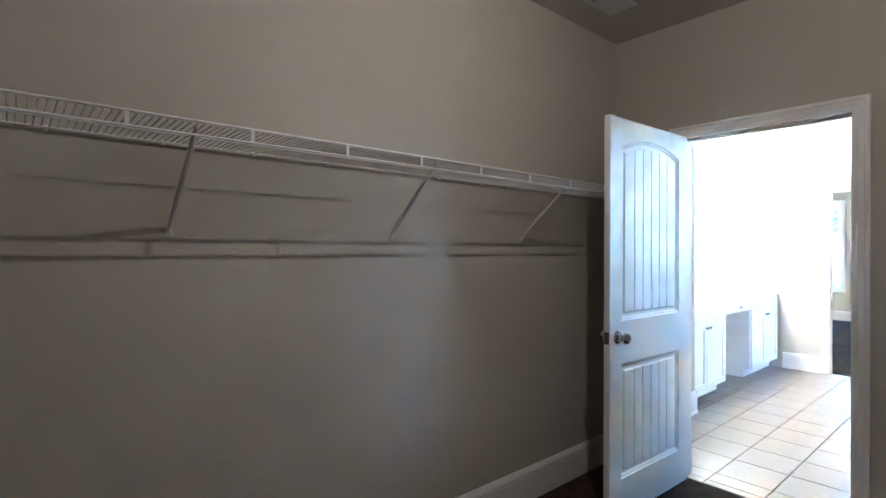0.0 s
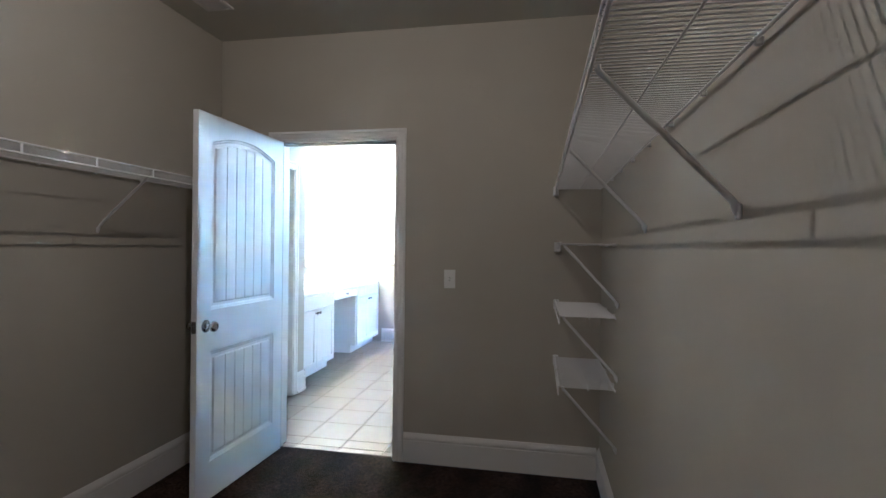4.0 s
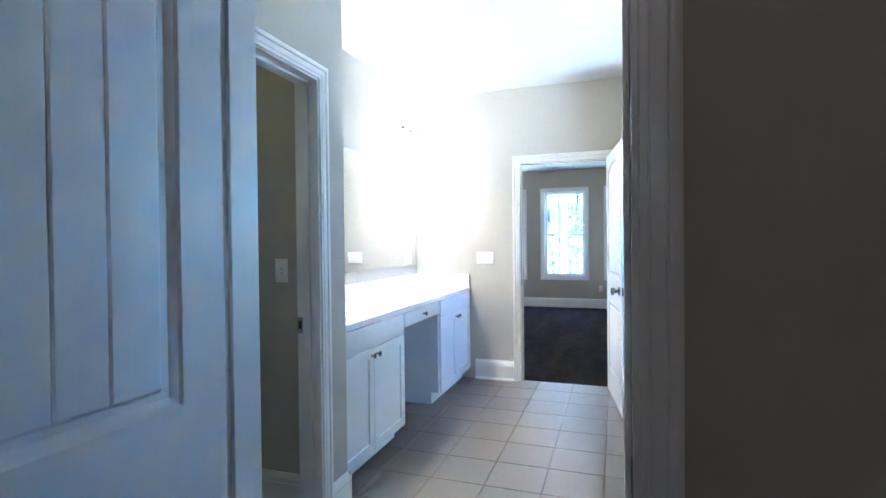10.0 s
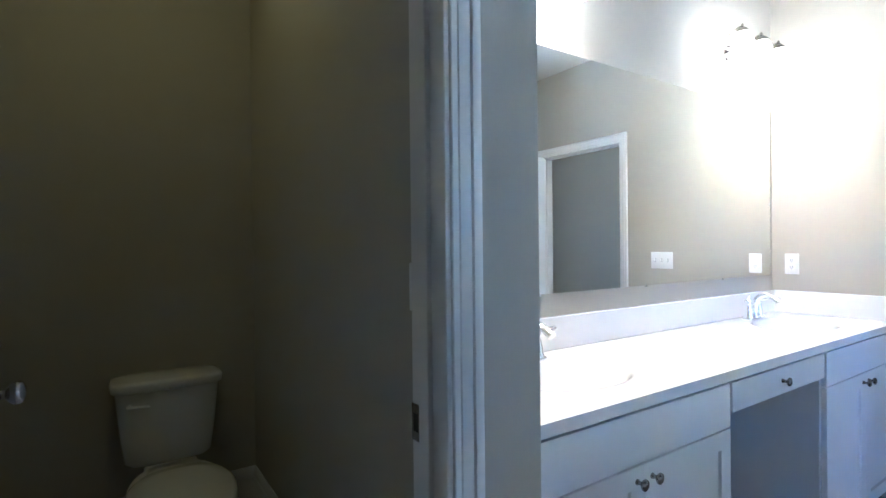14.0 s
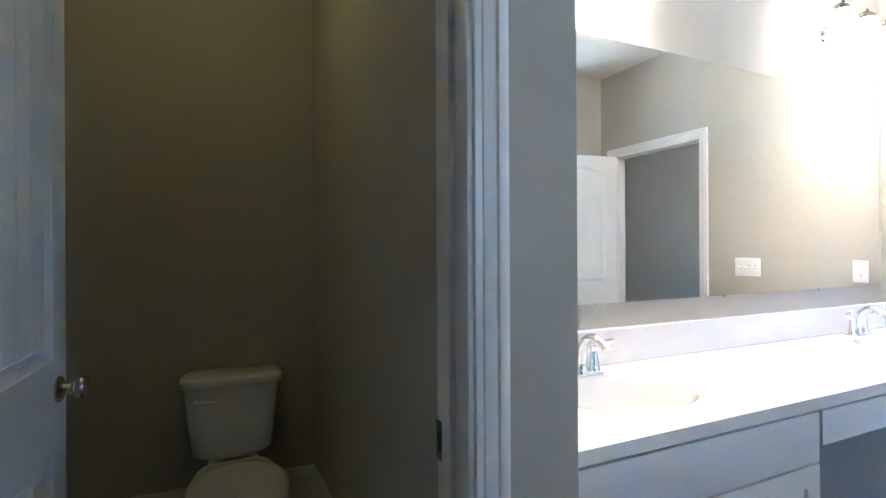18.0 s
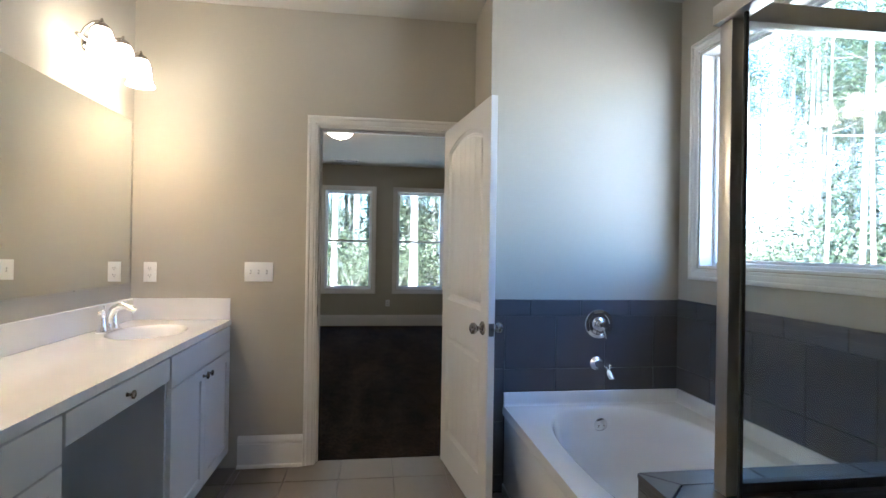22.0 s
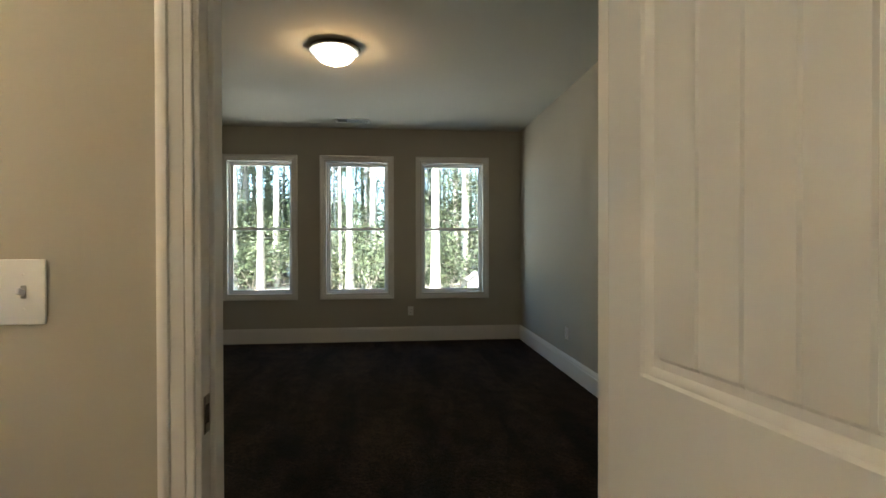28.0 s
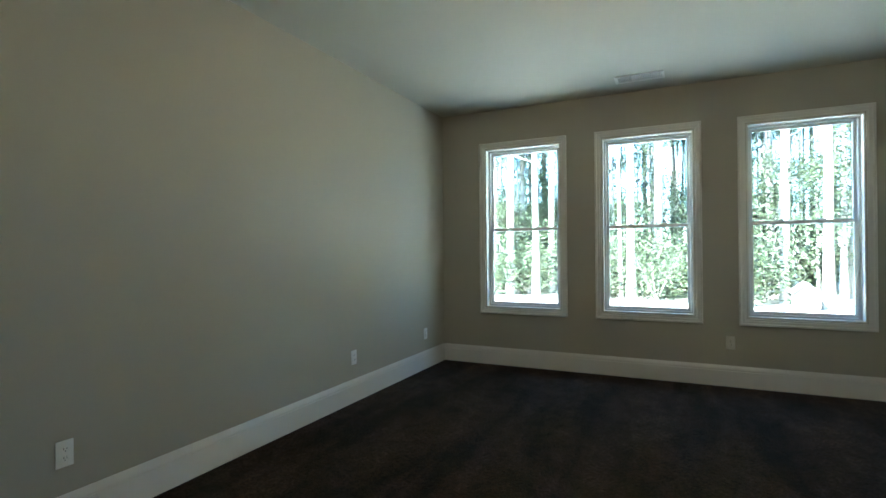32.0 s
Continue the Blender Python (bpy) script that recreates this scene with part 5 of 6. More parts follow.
tube(bm, [(0.76, WT + 0.012, 1.99), (0.76, WT + 0.07, 2.0), (0.76, WT + 0.14, 1.965)], 0.010, 10)
part("arm", bm, M_CHROME, sh, smooth=60)
part("head", lathe(bmesh.new(), [(0, 0), (0.014, 0), (0.018, 0.02), (0.045, 0.045), (0.045, 0.055), (0, 0.056)], Matrix.Translation((0.76, WT + 0.13, 1.972)) @ Matrix.Rotation(radians(150), 4, "X"), 24), M_CHROME, sh, smooth=45)

# ---- toilet ----
toi = thing("toilet", (-2.62, 0.838, 0), "white porcelain two-piece toilet with a closed lid", "toilet")
tc = 0.838


def egg(bm, levels, n=36):
    """Stacked egg-shaped rings; each: front x, back x, half width, z."""
    rings = []
    for xf, xb, hw, z in levels:
        ring = []
        for i in range(n):
            a = 2 * math.pi * i / n
            c, s = math.cos(a), math.sin(a)
            xm = xb + (xf - xb) * 0.42
            x = xm + (xf - xm) * c if c > 0 else xm + (xm - xb) * c * (1 - 0.0 * abs(s))
            ring.append(bm.verts.new((x, tc + 0.94 * hw * math.copysign(abs(s) ** (1.0 if c > 0 else 0.75), s), z)))
        rings.append(ring)
    for q, w in zip(rings, rings[1:]):
        for i in range(n):
            j = (i + 1) % n
            bm.faces.new((q[i], q[j], w[j], w[i]))
    bm.faces.new(rings[0])
    bm.faces.new(rings[-1])
    return bm


XB = -2.905
part("bowl", egg(bmesh.new(), [(-2.40, XB, 0.115, 0.0), (-2.41, XB, 0.108, 0.03), (-2.44, XB, 0.095, 0.10), (-2.42, XB, 0.105, 0.20), (-2.34, XB, 0.145, 0.29), (-2.262, XB, 0.175, 0.35), (-2.250, XB, 0.182, 0.385), (-2.255, XB, 0.178, 0.392)]), M_PORC, toi, smooth=60)
part("seat", egg(bmesh.new(), [(-2.242, -2.745, 0.182, 0.394), (-2.236, -2.75, 0.187, 0.400), (-2.238, -2.75, 0.186, 0.410), (-2.245, -2.745, 0.180, 0.414)]), M_PORC, toi, smooth=60)
part("lid", egg(bmesh.new(), [(-2.244, -2.748, 0.181, 0.416), (-2.238, -2.752, 0.186, 0.420), (-2.240, -2.752, 0.185, 0.428), (-2.255, -2.745, 0.172, 0.436), (-2.33, -2.70, 0.13, 0.440)]), M_PORC, toi, smooth=60)
for s in (-1, 1):
    bm = bmesh.new()
    box(bm, (-2.775, tc + s * 0.075 - 0.02, 0.394), (-2.735, tc + s * 0.075 + 0.02, 0.425), 0.008, 3)
    part("lid_hinge", bm, M_PORC, toi, smooth=50)
bm = bmesh.new()
rings = []
for w, d, z in ((0.150, 0.075, 0.385), (0.165, 0.082, 0.40), (0.178, 0.088, 0.50), (0.190, 0.093, 0.62), (0.197, 0.096, 0.70)):
    ring = []
    for i in range(32):
        a = 2 * math.pi * i / 32
        c, s = math.cos(a), math.sin(a)
        ring.append(bm.verts.new((-3.015 + d * math.copysign(abs(c) ** 0.45, c), tc + w * math.copysign(abs(s) ** 0.45, s), z)))
    rings.append(ring)
for q, w in zip(rings, rings[1:]):
    for i in range(32):
        j = (i + 1) % 32
        bm.faces.new((q[i], q[j], w[j], w[i]))
bm.faces.new(rings[0])
bm.faces.new(rings[-1])
part("tank", bm, M_PORC, toi, smooth=50)
bm = bmesh.new()
rings = []
for w, d, z in ((0.206, 0.103, 0.700), (0.211, 0.108, 0.706), (0.212, 0.109, 0.732), (0.206, 0.104, 0.741), (0.18, 0.085, 0.746)):
    ring = []
    for i in range(32):
        a = 2 * math.pi * i / 32
        c, s = math.cos(a), math.sin(a)
        ring.append(bm.verts.new((-3.015 + d * math.copysign(abs(c) ** 0.4, c), tc + w * math.copysign(abs(s) ** 0.4, s), z)))
    rings.append(ring)
for q, w in zip(rings, rings[1:]):
    for i in range(32):
        j = (i + 1) % 32
        bm.faces.new((q[i], q[j], w[j], w[i]))
bm.faces.new(rings[0])
bm.faces.new(rings[-1])
part("tank_lid", bm, M_PORC, toi, smooth=50)
bm = lathe(bmesh.new(), [(0, 0), (0.012, 0), (0.011, 0.008), (0, 0.010)], Matrix.Translation((-2.925, tc - 0.145, 0.645)) @ ROT_X, 14)
tube(bm, [(-2.914, tc - 0.150, 0.645), (-2.912, tc - 0.11, 0.643), (-2.910, tc - 0.075, 0.640)], [0.006, 0.007, 0.006], 10)
part("flush_lever", bm, M_PORC, toi, smooth=50)
bm = bmesh.new()
box(bm, (-2.93, tc - 0.10, 0.33), (-2.86, tc + 0.10, 0.392), 0.012, 3)
part("rear_shelf", bm, M_PORC, toi, smooth=50)
toi.scale[2] = 0.975

# ---- wall tiles ----
TG = 0.003
mesh_cache = {}


def tile_mesh(w, h, t, mt):
    """Tile lying in local x (width) and z (height), face towards -y; bevelled face."""
    key = (round(w, 3), round(h, 3), t, mt.name)
    if key not in mesh_cache:
        bm = bmesh.new()
        e = min(0.0018, w * 0.2, h * 0.2)
        o = [bm.verts.new((x, 0.0, z)) for x, z in ((0, 0), (w, 0), (w, h), (0, h))]
        mdl = [bm.verts.new((x, -(t - e), z)) for x, z in ((0, 0), (w, 0), (w, h), (0, h))]
        f = [bm.verts.new((x, -t, z)) for x, z in ((e, e), (w - e, e), (w - e, h - e), (e, h - e))]
        bm.faces.new(f)
        for a, b in ((o, mdl), (mdl, f)):
            for i in range(4):
                j = (i + 1) % 4
                bm.faces.new((a[i], a[j], b[j], b[i]))
        bm.faces.new(o[::-1])
        mesh_cache[key] = finish(bm, mt, 0)
        mesh_cache[key].name = "tile"
    return mesh_cache[key]


def lay(parent, m, x0, x1, z0, z1, t=0.009, mt=None):
    """One tile from x0..x1, z0..z1 on the local plane y = 0 of m."""
    w, h = x1 - x0 - TG, z1 - z0 - TG
    if w > 0.008 and h > 0.008:
        piece("tile", tile_mesh(w, h, t, mt or M_WTILE), parent, m @ Vector((x0 + TG / 2, 0, z0 + TG / 2)), m.to_3x3().to_4x4())


def spans(lo, hi, first, step):
    cuts = [lo]
    x = first
    while x < hi - 0.004:
        if x > lo + 0.004:
            cuts.append(x)
        x += step
    cuts.append(hi)
    return list(zip(cuts, cuts[1:]))


def backing(name, lo, hi, label="dark grout bed behind grey wall tiles"):
    return solid(name, boxes((lo, hi)), M_GROUT2, label, "tile wall", kind="structure", smooth=0)


TS = 0.2835
# end wall behind the taps: local x = +x, face to -y
bk = backing("wall_tile_tub_end", (JX, JY - 0.004, 0.0), (BRX, JY, 1.037), "grey ceramic tiles on the tub end wall")
mN = Matrix.Translation((0, JY - 0.004, 0))
for a, b in spans(TBX0 + 0.008 - 0.07, BRX - 0.004, 0.322, 0.286):
    lay(bk, mN, a, b, 0.951, 1.038)
for a, b in spans(TBX0 + 0.008, BRX - 0.004, 0.468, TS):
    lay(bk, mN, a, b, 0.664, 0.951)
    lay(bk, mN, a, b, TFZ + 0.002, 0.664)
for a, b in spans(0.0, 0.951, 0.10, 0.2835):
    lay(bk, mN, JX + 0.002, TBX0 + 0.008, max(a, 0.012), b)
lay(bk, mN, JX + 0.002, TBX0 + 0.008 - 0.07, 0.951, 1.038)
# right wall over the tub: local x = -y, face to -x
bk2 = backing("wall_tile_tub_side", (BRX - 0.004, PWY0, 0.0), (BRX, JY - 0.004, 1.041), "grey ceramic tiles on the wall beside the tub")
mE = Matrix(((0, 1, 0, BRX - 0.004), (-1, 0, 0, JY - 0.013), (0, 0, 1, 0), (0, 0, 0, 1)))
LE = JY - 0.013 - SHOWER_EDGE
for a, b in spans(0, LE, 0.17, 0.286):
    lay(bk2, mE, a, b, 0.951, 1.042)
for a, b in spans(0, LE, 0.285, TS):
    lay(bk2, mE, a, b, 0.664, 0.951)
    lay(bk2, mE, a, b, TFZ + 0.002, 0.664)
# shower walls, full height
ZT = 2.20
bk3 = backing("wall_tile_shower_side", (BRX - 0.004, WT, 0.0), (BRX, SHOWER_EDGE, ZT), "tall grey ceramic tiles on the shower wall")
mS = Matrix(((0, 1, 0, BRX - 0.004), (-1, 0, 0, SHOWER_EDGE), (0, 0, 1, 0), (0, 0, 0, 1)))
for k, (a, b) in enumerate(spans(0, SHOWER_EDGE - WT, 0.082, TS)):
    for c, d2 in spans(0.03, ZT, 0.10 + (0.14 if k % 2 else 0.0), 0.2835):
        lay(bk3, mS, a, b, c, d2)
bk4 = backing("wall_tile_shower_south", (SHX + 0.03, WT, 0.0), (BRX - 0.013, WT + 0.004, ZT), "grey ceramic tiles on the shower end wall")
mQ = Matrix(((-1, 0, 0, BRX - 0.013), (0, -1, 0, WT + 0.004), (0, 0, 1, 0), (0, 0, 0, 1)))
for a, b in spans(0, BRX - 0.013 - SHX - 0.03, TS, TS):
    for c, d2 in spans(0.03, ZT, 0.10, 0.2835):
        lay(bk4, mQ, a, b, c, d2)
# half wall: faces, end and capping
mP = Matrix(((1, 0, 0, 0), (0, 1, 0, PWY0 + 0.010), (0, 0, 1, 0), (0, 0, 0, 1)))
for a, b in spans(PWX0, BRX - 0.005, 0.44, TS):
    for c, d2 in spans(0.0, PWZ - 0.011, 0.155, 0.2835):
        lay(pony, mP, a, b, c, d2, 0.010)
mP2 = Matrix(((-1, 0, 0, 0), (0, -1, 0, PWY1 - 0.010), (0, 0, 1, 0), (0, 0, 0, 1)))
for a, b in spans(-BRX + 0.024, -PWX0, -0.72, TS):
    lay(pony, mP2, a, b, TBZ + 0.002, PWZ - 0.011, 0.010)
lay(pony, mP2, -TBX0 + 0.0, -PWX0, 0.0, TBZ + 0.002, 0.010)
mP3 = Matrix(((0, 1, 0, PWX0 + 0.010), (-1, 0, 0, 0), (0, 0, 1, 0), (0, 0, 0, 1)))
for c, d2 in spans(0.0, PWZ - 0.011, 0.155, 0.2835):
    lay(pony, mP3, -PWY1 + 0.001, -PWY0 - 0.001, c, d2, 0.010)


def cap_tile(pts):
    """A flat capping piece from a plan outline."""
    bm = bmesh.new()
    lo = [bm.verts.new((x, y, PWZ - 0.0115)) for x, y in pts]
    c = Vector((sum(p[0] for p in pts) / len(pts), sum(p[1] for p in pts) / len(pts), 0))
    md = [bm.verts.new((x, y, PWZ - 0.002)) for x, y in pts]
    up = [bm.verts.new((x + (c.x - x) * 0.02, y + (c.y - y) * 0.02, PWZ)) for x, y in pts]
    bm.faces.new(up)
    bm.faces.new(lo[::-1])
    n = len(pts)
    for a, b in ((lo, md), (md, up)):
        for i in range(n):
            j = (i + 1) % n
            bm.faces.new((a[i], a[j], b[j], b[i]))
    part("cap_tile", bm, M_WTILE, pony, smooth=0)


ym = (PWY0 + PWY1) / 2
a0 = PWX0 - 0.001
cap_tile([(a0, PWY0 + 0.002), (a0 + 0.070, ym), (a0, PWY1 - 0.002)])
g = 0.0016
xs_ = [a0] + [a0 + 0.30 + 0.2835 * k for k in range(3)] + [BRX - 0.005]
for k in range(len(xs_) - 1):
    x0_, x1_ = xs_[k], xs_[k + 1]
    lft = [(x0_ + 0.004, PWY0 - 0.001), (x0_ + 0.073, ym - g)] if k == 0 else [(x0_ + g, PWY0 - 0.001), (x0_ + g, ym - g)]
    cap_tile(lft[:1] + [(x1_ - g, PWY0 - 0.001), (x1_ - g, ym - g)] + lft[1:])
    lft = [(x0_ + 0.073, ym + g), (x0_ + 0.004, PWY1 + 0.001)] if k == 0 else [(x0_ + g, ym + g), (x0_ + g, PWY1 + 0.001)]
    cap_tile(lft[:1] + [(x1_ - g, ym + g), (x1_ - g, PWY1 + 0.001)] + lft[1:])
mC = Matrix(((0, 1, 0, SHX - 0.055), (-1, 0, 0, 0), (0, 0, 1, 0), (0, 0, 0, 1)))
for a, b in spans(-PWY0 + 0.001, -WT - 0.018, -1.35, TS):
    lay(curb, mC, a, b, 0.0, 0.088, 0.008)
for a, b in spans(WT + 0.002, PWY0 - 0.001, 0.4, TS):
    piece("tile", tile_mesh(b - a - TG, 0.118, 0.003, M_WTILE), curb, (SHX - 0.063, b - TG / 2, 0.085), Matrix(((0, 0, 1, 0), (-1, 0, 0, 0), (0, -1, 0, 0), (0, 0, 0, 1))))

# ---- floor tiles ----
FX, FY, FS = -0.392, 3.29, 0.3045
mF = Matrix(((1, 0, 0, 0), (0, 0, 1, 0), (0, -1, 0, -0.008), (0, 0, 0, 1)))


def floor_area(x0, x1, y0, y1):
    for a, b in spans(x0, x1, FX - 20 * FS, FS):
        for c, d2 in spans(y0, y1, FY - 40 * FS, FS):
            if b - a > 0.02 and d2 - c > 0.02:
                lay(floor_bath, mF, a, b, c, d2, 0.008, M_FTILE)


floor_area(TX, SHX - 0.063, WT, BY1 + 0.055)
floor_area(CD0 + 0.02, CD1 - 0.02, 0.048, WT)
floor_area(VLX + 0.0, TX, VY0 + 0.0, BY1)
floor_area(TOX0, TX - WT, WT, TOY1)
floor_area(TX - WT, TX, TD0 + 0.02, TD1 - 0.02)

# ---- outside ----
rng = random.Random(7)
GZ = -0.9
M_LAWN = mat("sunlit_dry_grass", (0.57, 0.515, 0.43), 0.95, vary=0.3, scale=0.6, fine=0.3, fine_scale=30, bump=0.5, bump_scale=40, bump_dist=0.02)
# the trunks' bark with shade put into its colour, so sunlit limbs stay dim
M_LIMB = mat("shaded_pine_limb_bark", (0.16, 0.145, 0.125), 0.9, vary=0.35, scale=4.0, fine=0.2, fine_scale=50, rnd=0.25)
M_BARK = mat("pine_bark", (0.42, 0.38, 0.34), 0.9, vary=0.35, scale=4.0, fine=0.2, fine_scale=50, rnd=0.25, bump=0.8, bump_scale=30, bump_dist=0.02, stretch=(1, 1, 0.25))
M_SHED = mat("weathered_boards", (0.22, 0.20, 0.19), 0.85, vary=0.2, scale=6, fine=0.1, fine_scale=60, stretch=(8, 8, 0.6))


def leaf_mat(name, color, rnd, through=0.4):
    """Leaf blade: a matt face that also lets sunlight glow through."""
    m = mat(name, color, 0.55, vary=0.25, scale=0.8, rnd=rnd, island=True)
    nt = m.node_tree
    b = nt.nodes["Principled BSDF"]
    tl = nt.nodes.new("ShaderNodeBsdfTranslucent")
    nt.links.new(b.inputs["Base Color"].links[0].from_socket, tl.inputs["Color"])
    mx = nt.nodes.new("ShaderNodeMixShader")
    mx.inputs[0].default_value = through
    nt.links.new(b.outputs[0], mx.inputs[1])
    nt.links.new(tl.outputs[0], mx.inputs[2])
    nt.links.new(mx.outputs[0], nt.nodes["Material Output"].inputs[0])
    return m


M_LEAF = leaf_mat("broad_leaves", (0.125, 0.150, 0.085), 0.9)
M_LEAF2 = leaf_mat("young_leaves", (0.175, 0.185, 0.12), 0.9)
M_PINE = leaf_mat("pine_foliage", (0.105, 0.14, 0.075), 0.8)
gr = bmesh.new()
bmesh.ops.create_grid(gr, x_segments=40, y_segments=40, size=400)
for v in gr.verts:
    v.co.z = GZ
    dd = math.hypot(v.co.x, v.co.y - 3)
    if dd > 30:
        v.co.z += 0.25 * noise.noise(v.co * 0.02) * min(6.0, (dd - 30) / 20)
solid("ground", gr, M_LAWN, "pale sunlit dry grass clearing reaching the woods", "ground", kind="structure", smooth=60)
fd = boxes(((-3.4, -4.1, GZ - 0.1), (BRX + EXT - 0.002, EY0, B)), ((-3.36, EY0, GZ - 0.1), (EX1 + EXT - 0.002, EY1 + EXT - 0.002, B)))
solid("foundation", fd, M_GROUT, "concrete foundation under the house", "foundation", kind="structure", smooth=0)


def leaves(pts, size, count, spread, seed):
    """Many small bent leaf blades scattered round points, as one mesh."""
    r = random.Random(seed)
    vs, fs = [], []
    for p in pts:
        for _ in range(count):
            c = Vector(p) + Vector((r.gauss(0, spread), r.gauss(0, spread), r.gauss(0, spread * 0.7)))
            d = Vector((r.uniform(-1, 1), r.uniform(-1, 1), r.uniform(-0.6, 0.5))).normalized()
            u = d.cross(Vector((r.uniform(-1, 1), r.uniform(-1, 1), r.uniform(-1, 1)))).normalized()
            s = size * r.uniform(0.6, 1.4)
            k = len(vs)
            vs += [c - d * s, c + u * s * 0.42, c + d * s, c - u * s * 0.42]
            fs.append((k, k + 1, k + 2, k + 3))
    return vs, fs


def mesh_from(vs, fs, mt):
    me = bpy.data.meshes.new("leaves")
    me.from_pydata([tuple(v) for v in vs], [], fs)
    me.materials.append(mt)
    return me


def tree(seed, height, r0, pine, label, size=0.052, count=110):
    r = random.Random(seed)
    th = thing("tree", (0, -300, GZ), label, "tree", "trees of the woods")
    o = Vector((0, -300, GZ))
    bm = bmesh.new()
    lean = (r.uniform(-0.02, 0.02), r.uniform(-0.02, 0.02))
    pts, rad = [], []
    for k in range(9):
        f = k / 8
        pts.append(o + Vector((lean[0] * height * f + r.uniform(-1, 1) * 0.06 * f, lean[1] * height * f + r.uniform(-1, 1) * 0.06 * f, height * f - 0.1)))
        rad.append(r0 * (1.25 if k == 0 else 1.0) * (1 - 0.75 * f))
    tube(bm, pts, rad, 9)
    part("trunk", bm, M_BARK, th, smooth=60)
    tips = []
    bm = bmesh.new()
    n = 20 if pine else 16
    for k in range(n):
        f = r.uniform((0.62 if count > 200 else 0.30) if pine else 0.16, 0.98)
        a = r.uniform(0, 2 * math.pi)
        base = o + Vector((lean[0] * height * f, lean[1] * height * f, height * f))
        ln = (1.0 - 0.6 * f) * (2.2 if pine else 2.6) * r.uniform(0.6, 1.2)
        d = Vector((math.cos(a), math.sin(a), r.uniform(-0.1, 0.45)))
        p1, p2 = base + d * ln * 0.5, base + d * ln + Vector((0, 0, 0.15))
        tube(bm, [base, p1, p2], [0.035, 0.022, 0.008], 5)
        if not pine or f > 0.45:
            tips += [p1, p2, base + d * ln * 0.75 + Vector((r.uniform(-0.4, 0.4), r.uniform(-0.4, 0.4), r.uniform(-0.2, 0.3)))]
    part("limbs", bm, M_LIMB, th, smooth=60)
    vs, fs = leaves([p - o for p in tips], size, count, 0.45, seed)
    cr = new("crown", mesh_from(vs, fs, M_PINE if pine else M_LEAF))
    cr.parent = th
    return th


def shrub(seed, h, mt, label):
    r = random.Random(seed)
    th = thing("shrub", (0, -300, GZ), label, "shrub", "undergrowth")
    o = Vector((0, -300, GZ))
    bm = bmesh.new()
    tips = []
    for k in range(9):
        a = r.uniform(0, 2 * math.pi)
        d = Vector((math.cos(a) * 0.55, math.sin(a) * 0.55, 1)) * h * r.uniform(0.5, 1.0)
        tube(bm, [o, o + d * 0.5, o + d], [0.018, 0.012, 0.004], 5)
        tips += [d * 0.35, d * 0.6, d * 0.8, d]
    part("stems", bm, M_BARK, th, smooth=60)
    vs, fs = leaves(tips, 0.072, 75, h * 0.20, seed)
    cr = new("foliage", mesh_from(vs, fs, mt))
    cr.parent = th
    return th


thin = [tree(31, 19, 0.085, True, "thin straight pine trunk with a high sparse crown"), tree(32, 17, 0.07, True, "thin straight pine trunk with a high sparse crown")]
kinds = [tree(11, 21, 0.19, True, "tall straight pine with a high thin crown"), tree(12, 18, 0.15, True, "tall straight pine with a high thin crown"),
         tree(13, 23, 0.22, True, "tall straight pine with a high thin crown"), tree(14, 13, 0.11, False, "young broadleaf tree with sunlit foliage"),
         tree(15, 10, 0.08, False, "young broadleaf tree with sunlit foliage")]
dense = [tree(41, 20, 0.18, True, "tall straight pine with a high dense crown", 0.075, 300), tree(42, 16, 0.15, True, "tall straight pine with a high dense crown", 0.075, 300), tree(43, 13, 0.10, False, "young broadleaf tree with dense foliage", 0.075, 120), tree(44, 9, 0.08, False, "young broadleaf tree with dense foliage", 0.075, 120)]
bushes = [shrub(21, 2.4, M_LEAF, "leafy green undergrowth shrub"), shrub(22, 1.7, M_LEAF2, "leafy yellow-green undergrowth shrub"), shrub(23, 3.2, M_LEAF, "leafy green undergrowth shrub")]


def place(proto, x, y, s):
    th = copy_thing(proto, pose(x, y, GZ, 0, 0, rng.uniform(0, 360)) @ Matrix.Diagonal((s, s, s, 1)))
    return th


def wood(n, spot, pick, smin, smax, gap):
    put, tries = [], 0
    while len(put) < n and tries < n * 40:
        tries += 1
        x, y = spot()
        if all((x - a) ** 2 + (y - b) ** 2 > gap * gap for a, b in put):
            put.append((x, y))
            place(pick(), x, y, rng.uniform(smin, smax))


# woods beyond the bedroom windows
wood(74, lambda: (rng.uniform(-22, 19), 28 + abs(rng.gauss(0, 10))), lambda: rng.choice(dense[:3]), 0.85, 1.2, 1.5)
wood(34, lambda: (rng.uniform(-18, 15), rng.uniform(28, 38)), lambda: rng.choice(dense[2:]), 0.8, 1.2, 1.6)
wood(14, lambda: (rng.uniform(-13, 9), rng.uniform(24.5, 31)), lambda: rng.choice(kinds[:3]), 0.9, 1.2, 1.9)
wood(58, lambda: (rng.uniform(-17, 14), rng.uniform(26, 38)), lambda: rng.choice(bushes), 0.7, 1.4, 0.9)
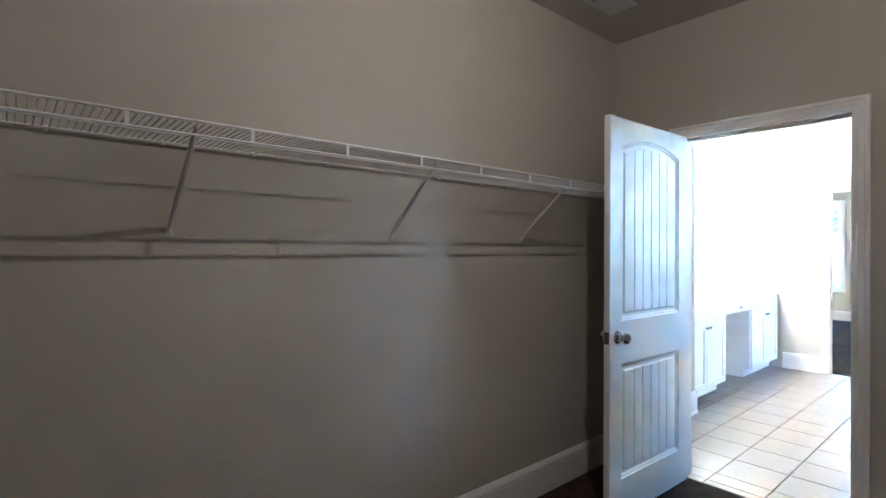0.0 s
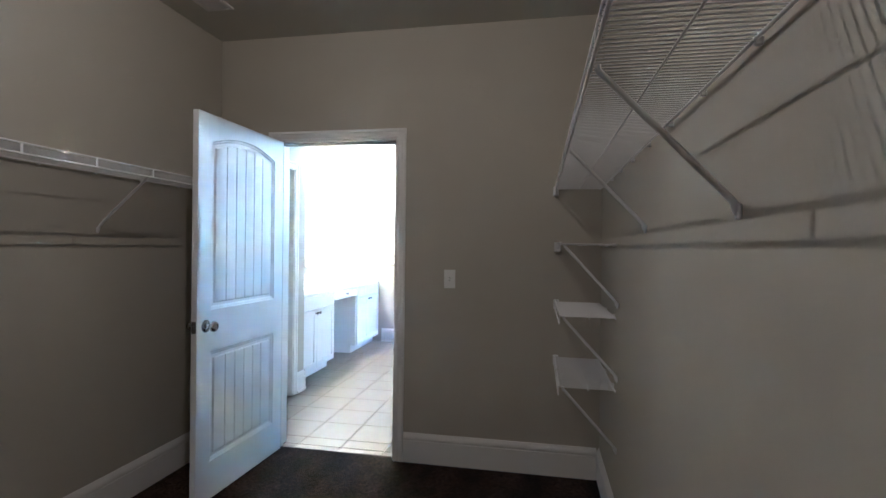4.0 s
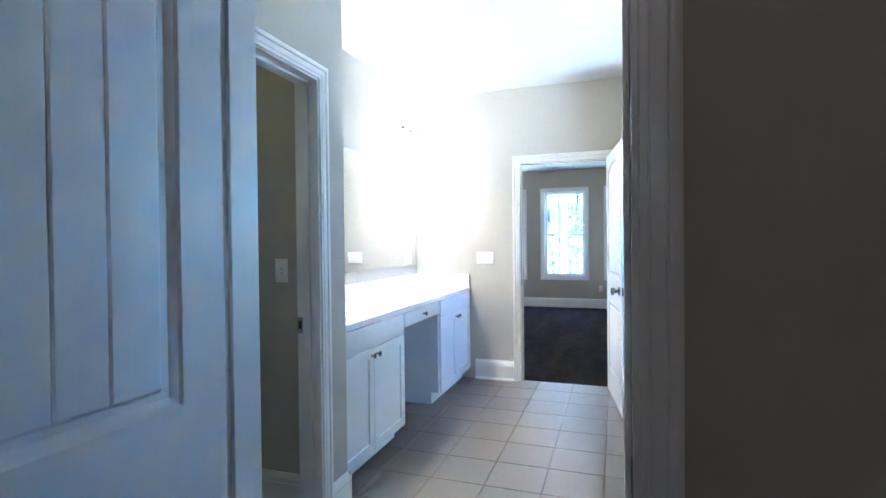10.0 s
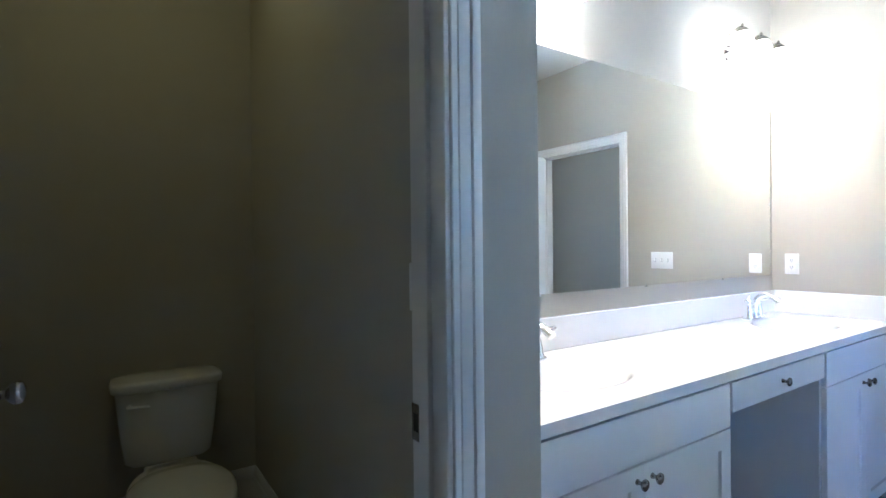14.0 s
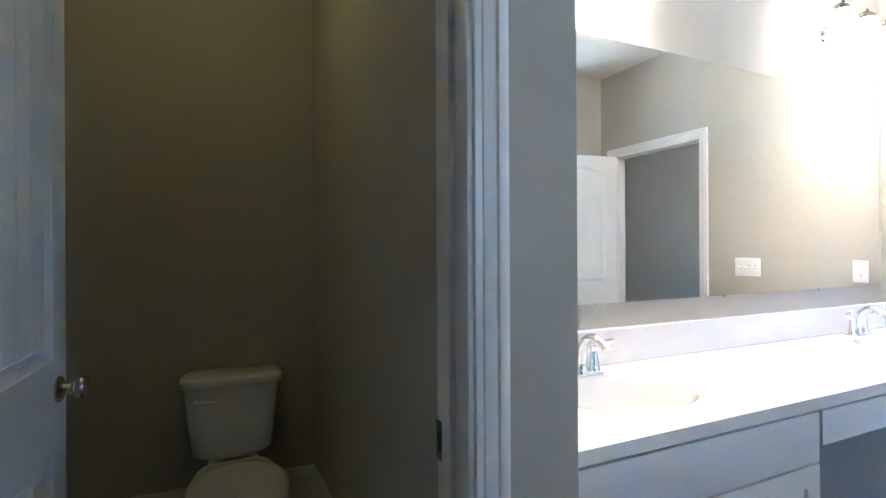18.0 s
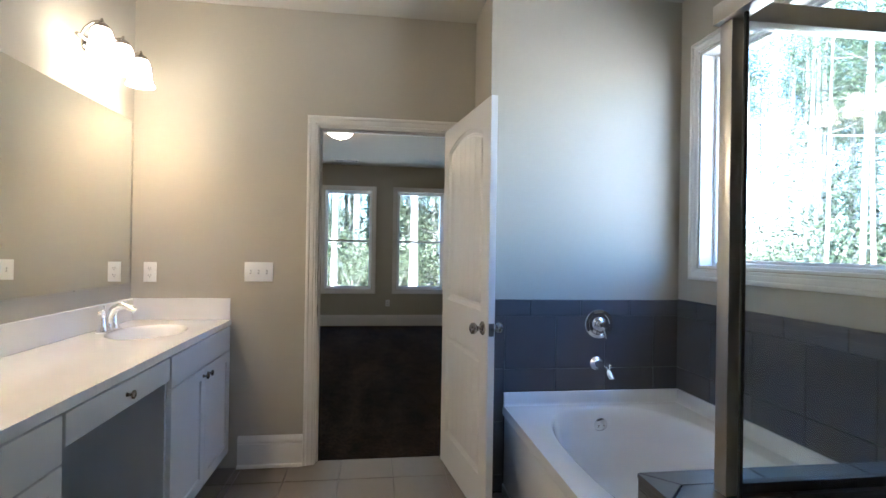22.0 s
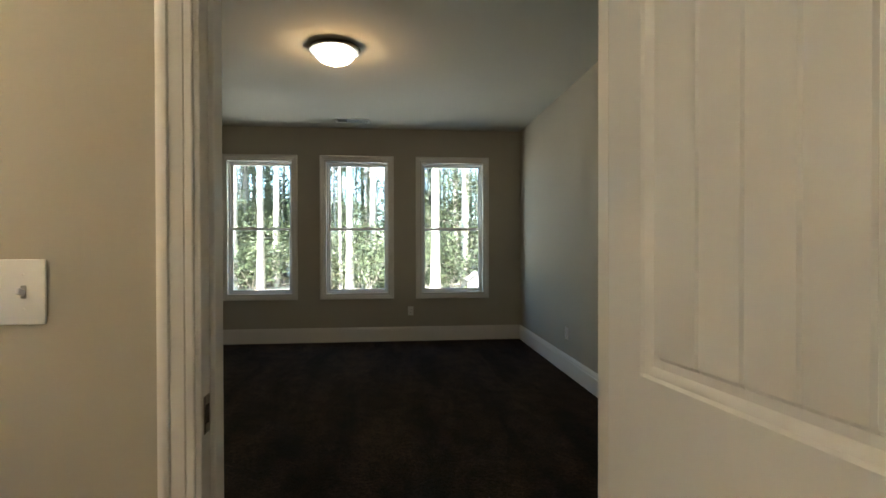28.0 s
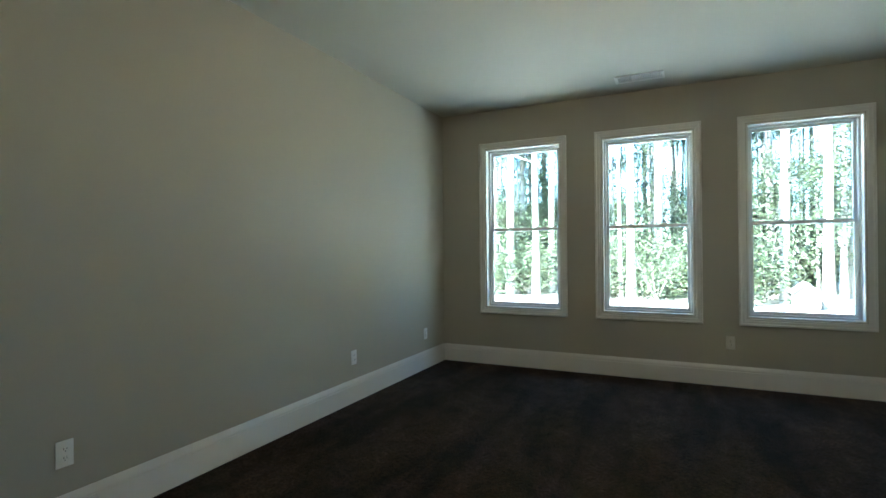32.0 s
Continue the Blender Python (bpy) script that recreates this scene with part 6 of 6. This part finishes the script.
# woods beyond the bath window
wood(46, lambda: (15 + abs(rng.gauss(0, 11)), rng.uniform(-2, 30)), lambda: rng.choice(kinds[:3] + kinds[3:4]), 0.85, 1.2, 1.4)
wood(16, lambda: (27 + abs(rng.gauss(0, 9)), rng.uniform(-4, 44)), lambda: rng.choice(dense[:3]), 1.0, 1.3, 2.0)
wood(18, lambda: (rng.uniform(16, 26), rng.uniform(0, 27)), lambda: rng.choice(kinds[3:]), 0.8, 1.3, 1.4)
wood(46, lambda: (rng.uniform(15, 27), rng.uniform(-1, 28)), lambda: rng.choice(bushes), 0.9, 1.7, 0.9)
wood(64, lambda: (13 + abs(rng.gauss(0, 7)), rng.uniform(-1, 24)), lambda: rng.choice(thin), 0.85, 1.2, 0.8)
wood(30, lambda: (rng.uniform(-18, 15), rng.uniform(27, 36)), lambda: rng.choice(thin), 0.85, 1.2, 0.8)
for th in kinds + bushes + thin + dense:
    th.matrix_basis = pose(rng.uniform(-10, 10), 48 + rng.uniform(0, 6), GZ)

# small shed at the edge of the clearing
shd = thing("shed", (3.05, 24.6, GZ), "small weathered wooden shed with a gable roof", "shed")
sx, sy = 3.05, 24.6
bm = bmesh.new()
box(bm, (sx - 0.33, sy - 0.35, GZ), (sx + 0.33, sy + 0.35, GZ + 0.62))
part("walls", bm, M_SHED, shd)
bm = bmesh.new()
for s in (-1, 1):
    q = [bm.verts.new(p) for p in ((sx, sy - 0.42, GZ + 0.93), (sx, sy + 0.42, GZ + 0.93), (sx + s * 0.42, sy + 0.42, GZ + 0.58), (sx + s * 0.42, sy - 0.42, GZ + 0.58))]
    w = [bm.verts.new(v.co + Vector((0, 0, 0.03))) for v in q]
    bm.faces.new(q)
    bm.faces.new(w[::-1])
    for i in range(4):
        bm.faces.new((q[i], q[(i + 1) % 4], w[(i + 1) % 4], w[i]))
part("roof", bm, M_SHED, shd)
bm = bmesh.new()
v = [bm.verts.new(p) for p in ((sx - 0.33, sy - 0.348, GZ + 0.62), (sx + 0.33, sy - 0.348, GZ + 0.62), (sx, sy - 0.348, GZ + 0.92))]
w = [bm.verts.new(p.co + Vector((0, 0.02, 0))) for p in v]
bm.faces.new(v)
bm.faces.new(w[::-1])
for i in range(3):
    bm.faces.new((v[i], v[(i + 1) % 3], w[(i + 1) % 3], w[i]))
part("gable", bm, M_SHED, shd)
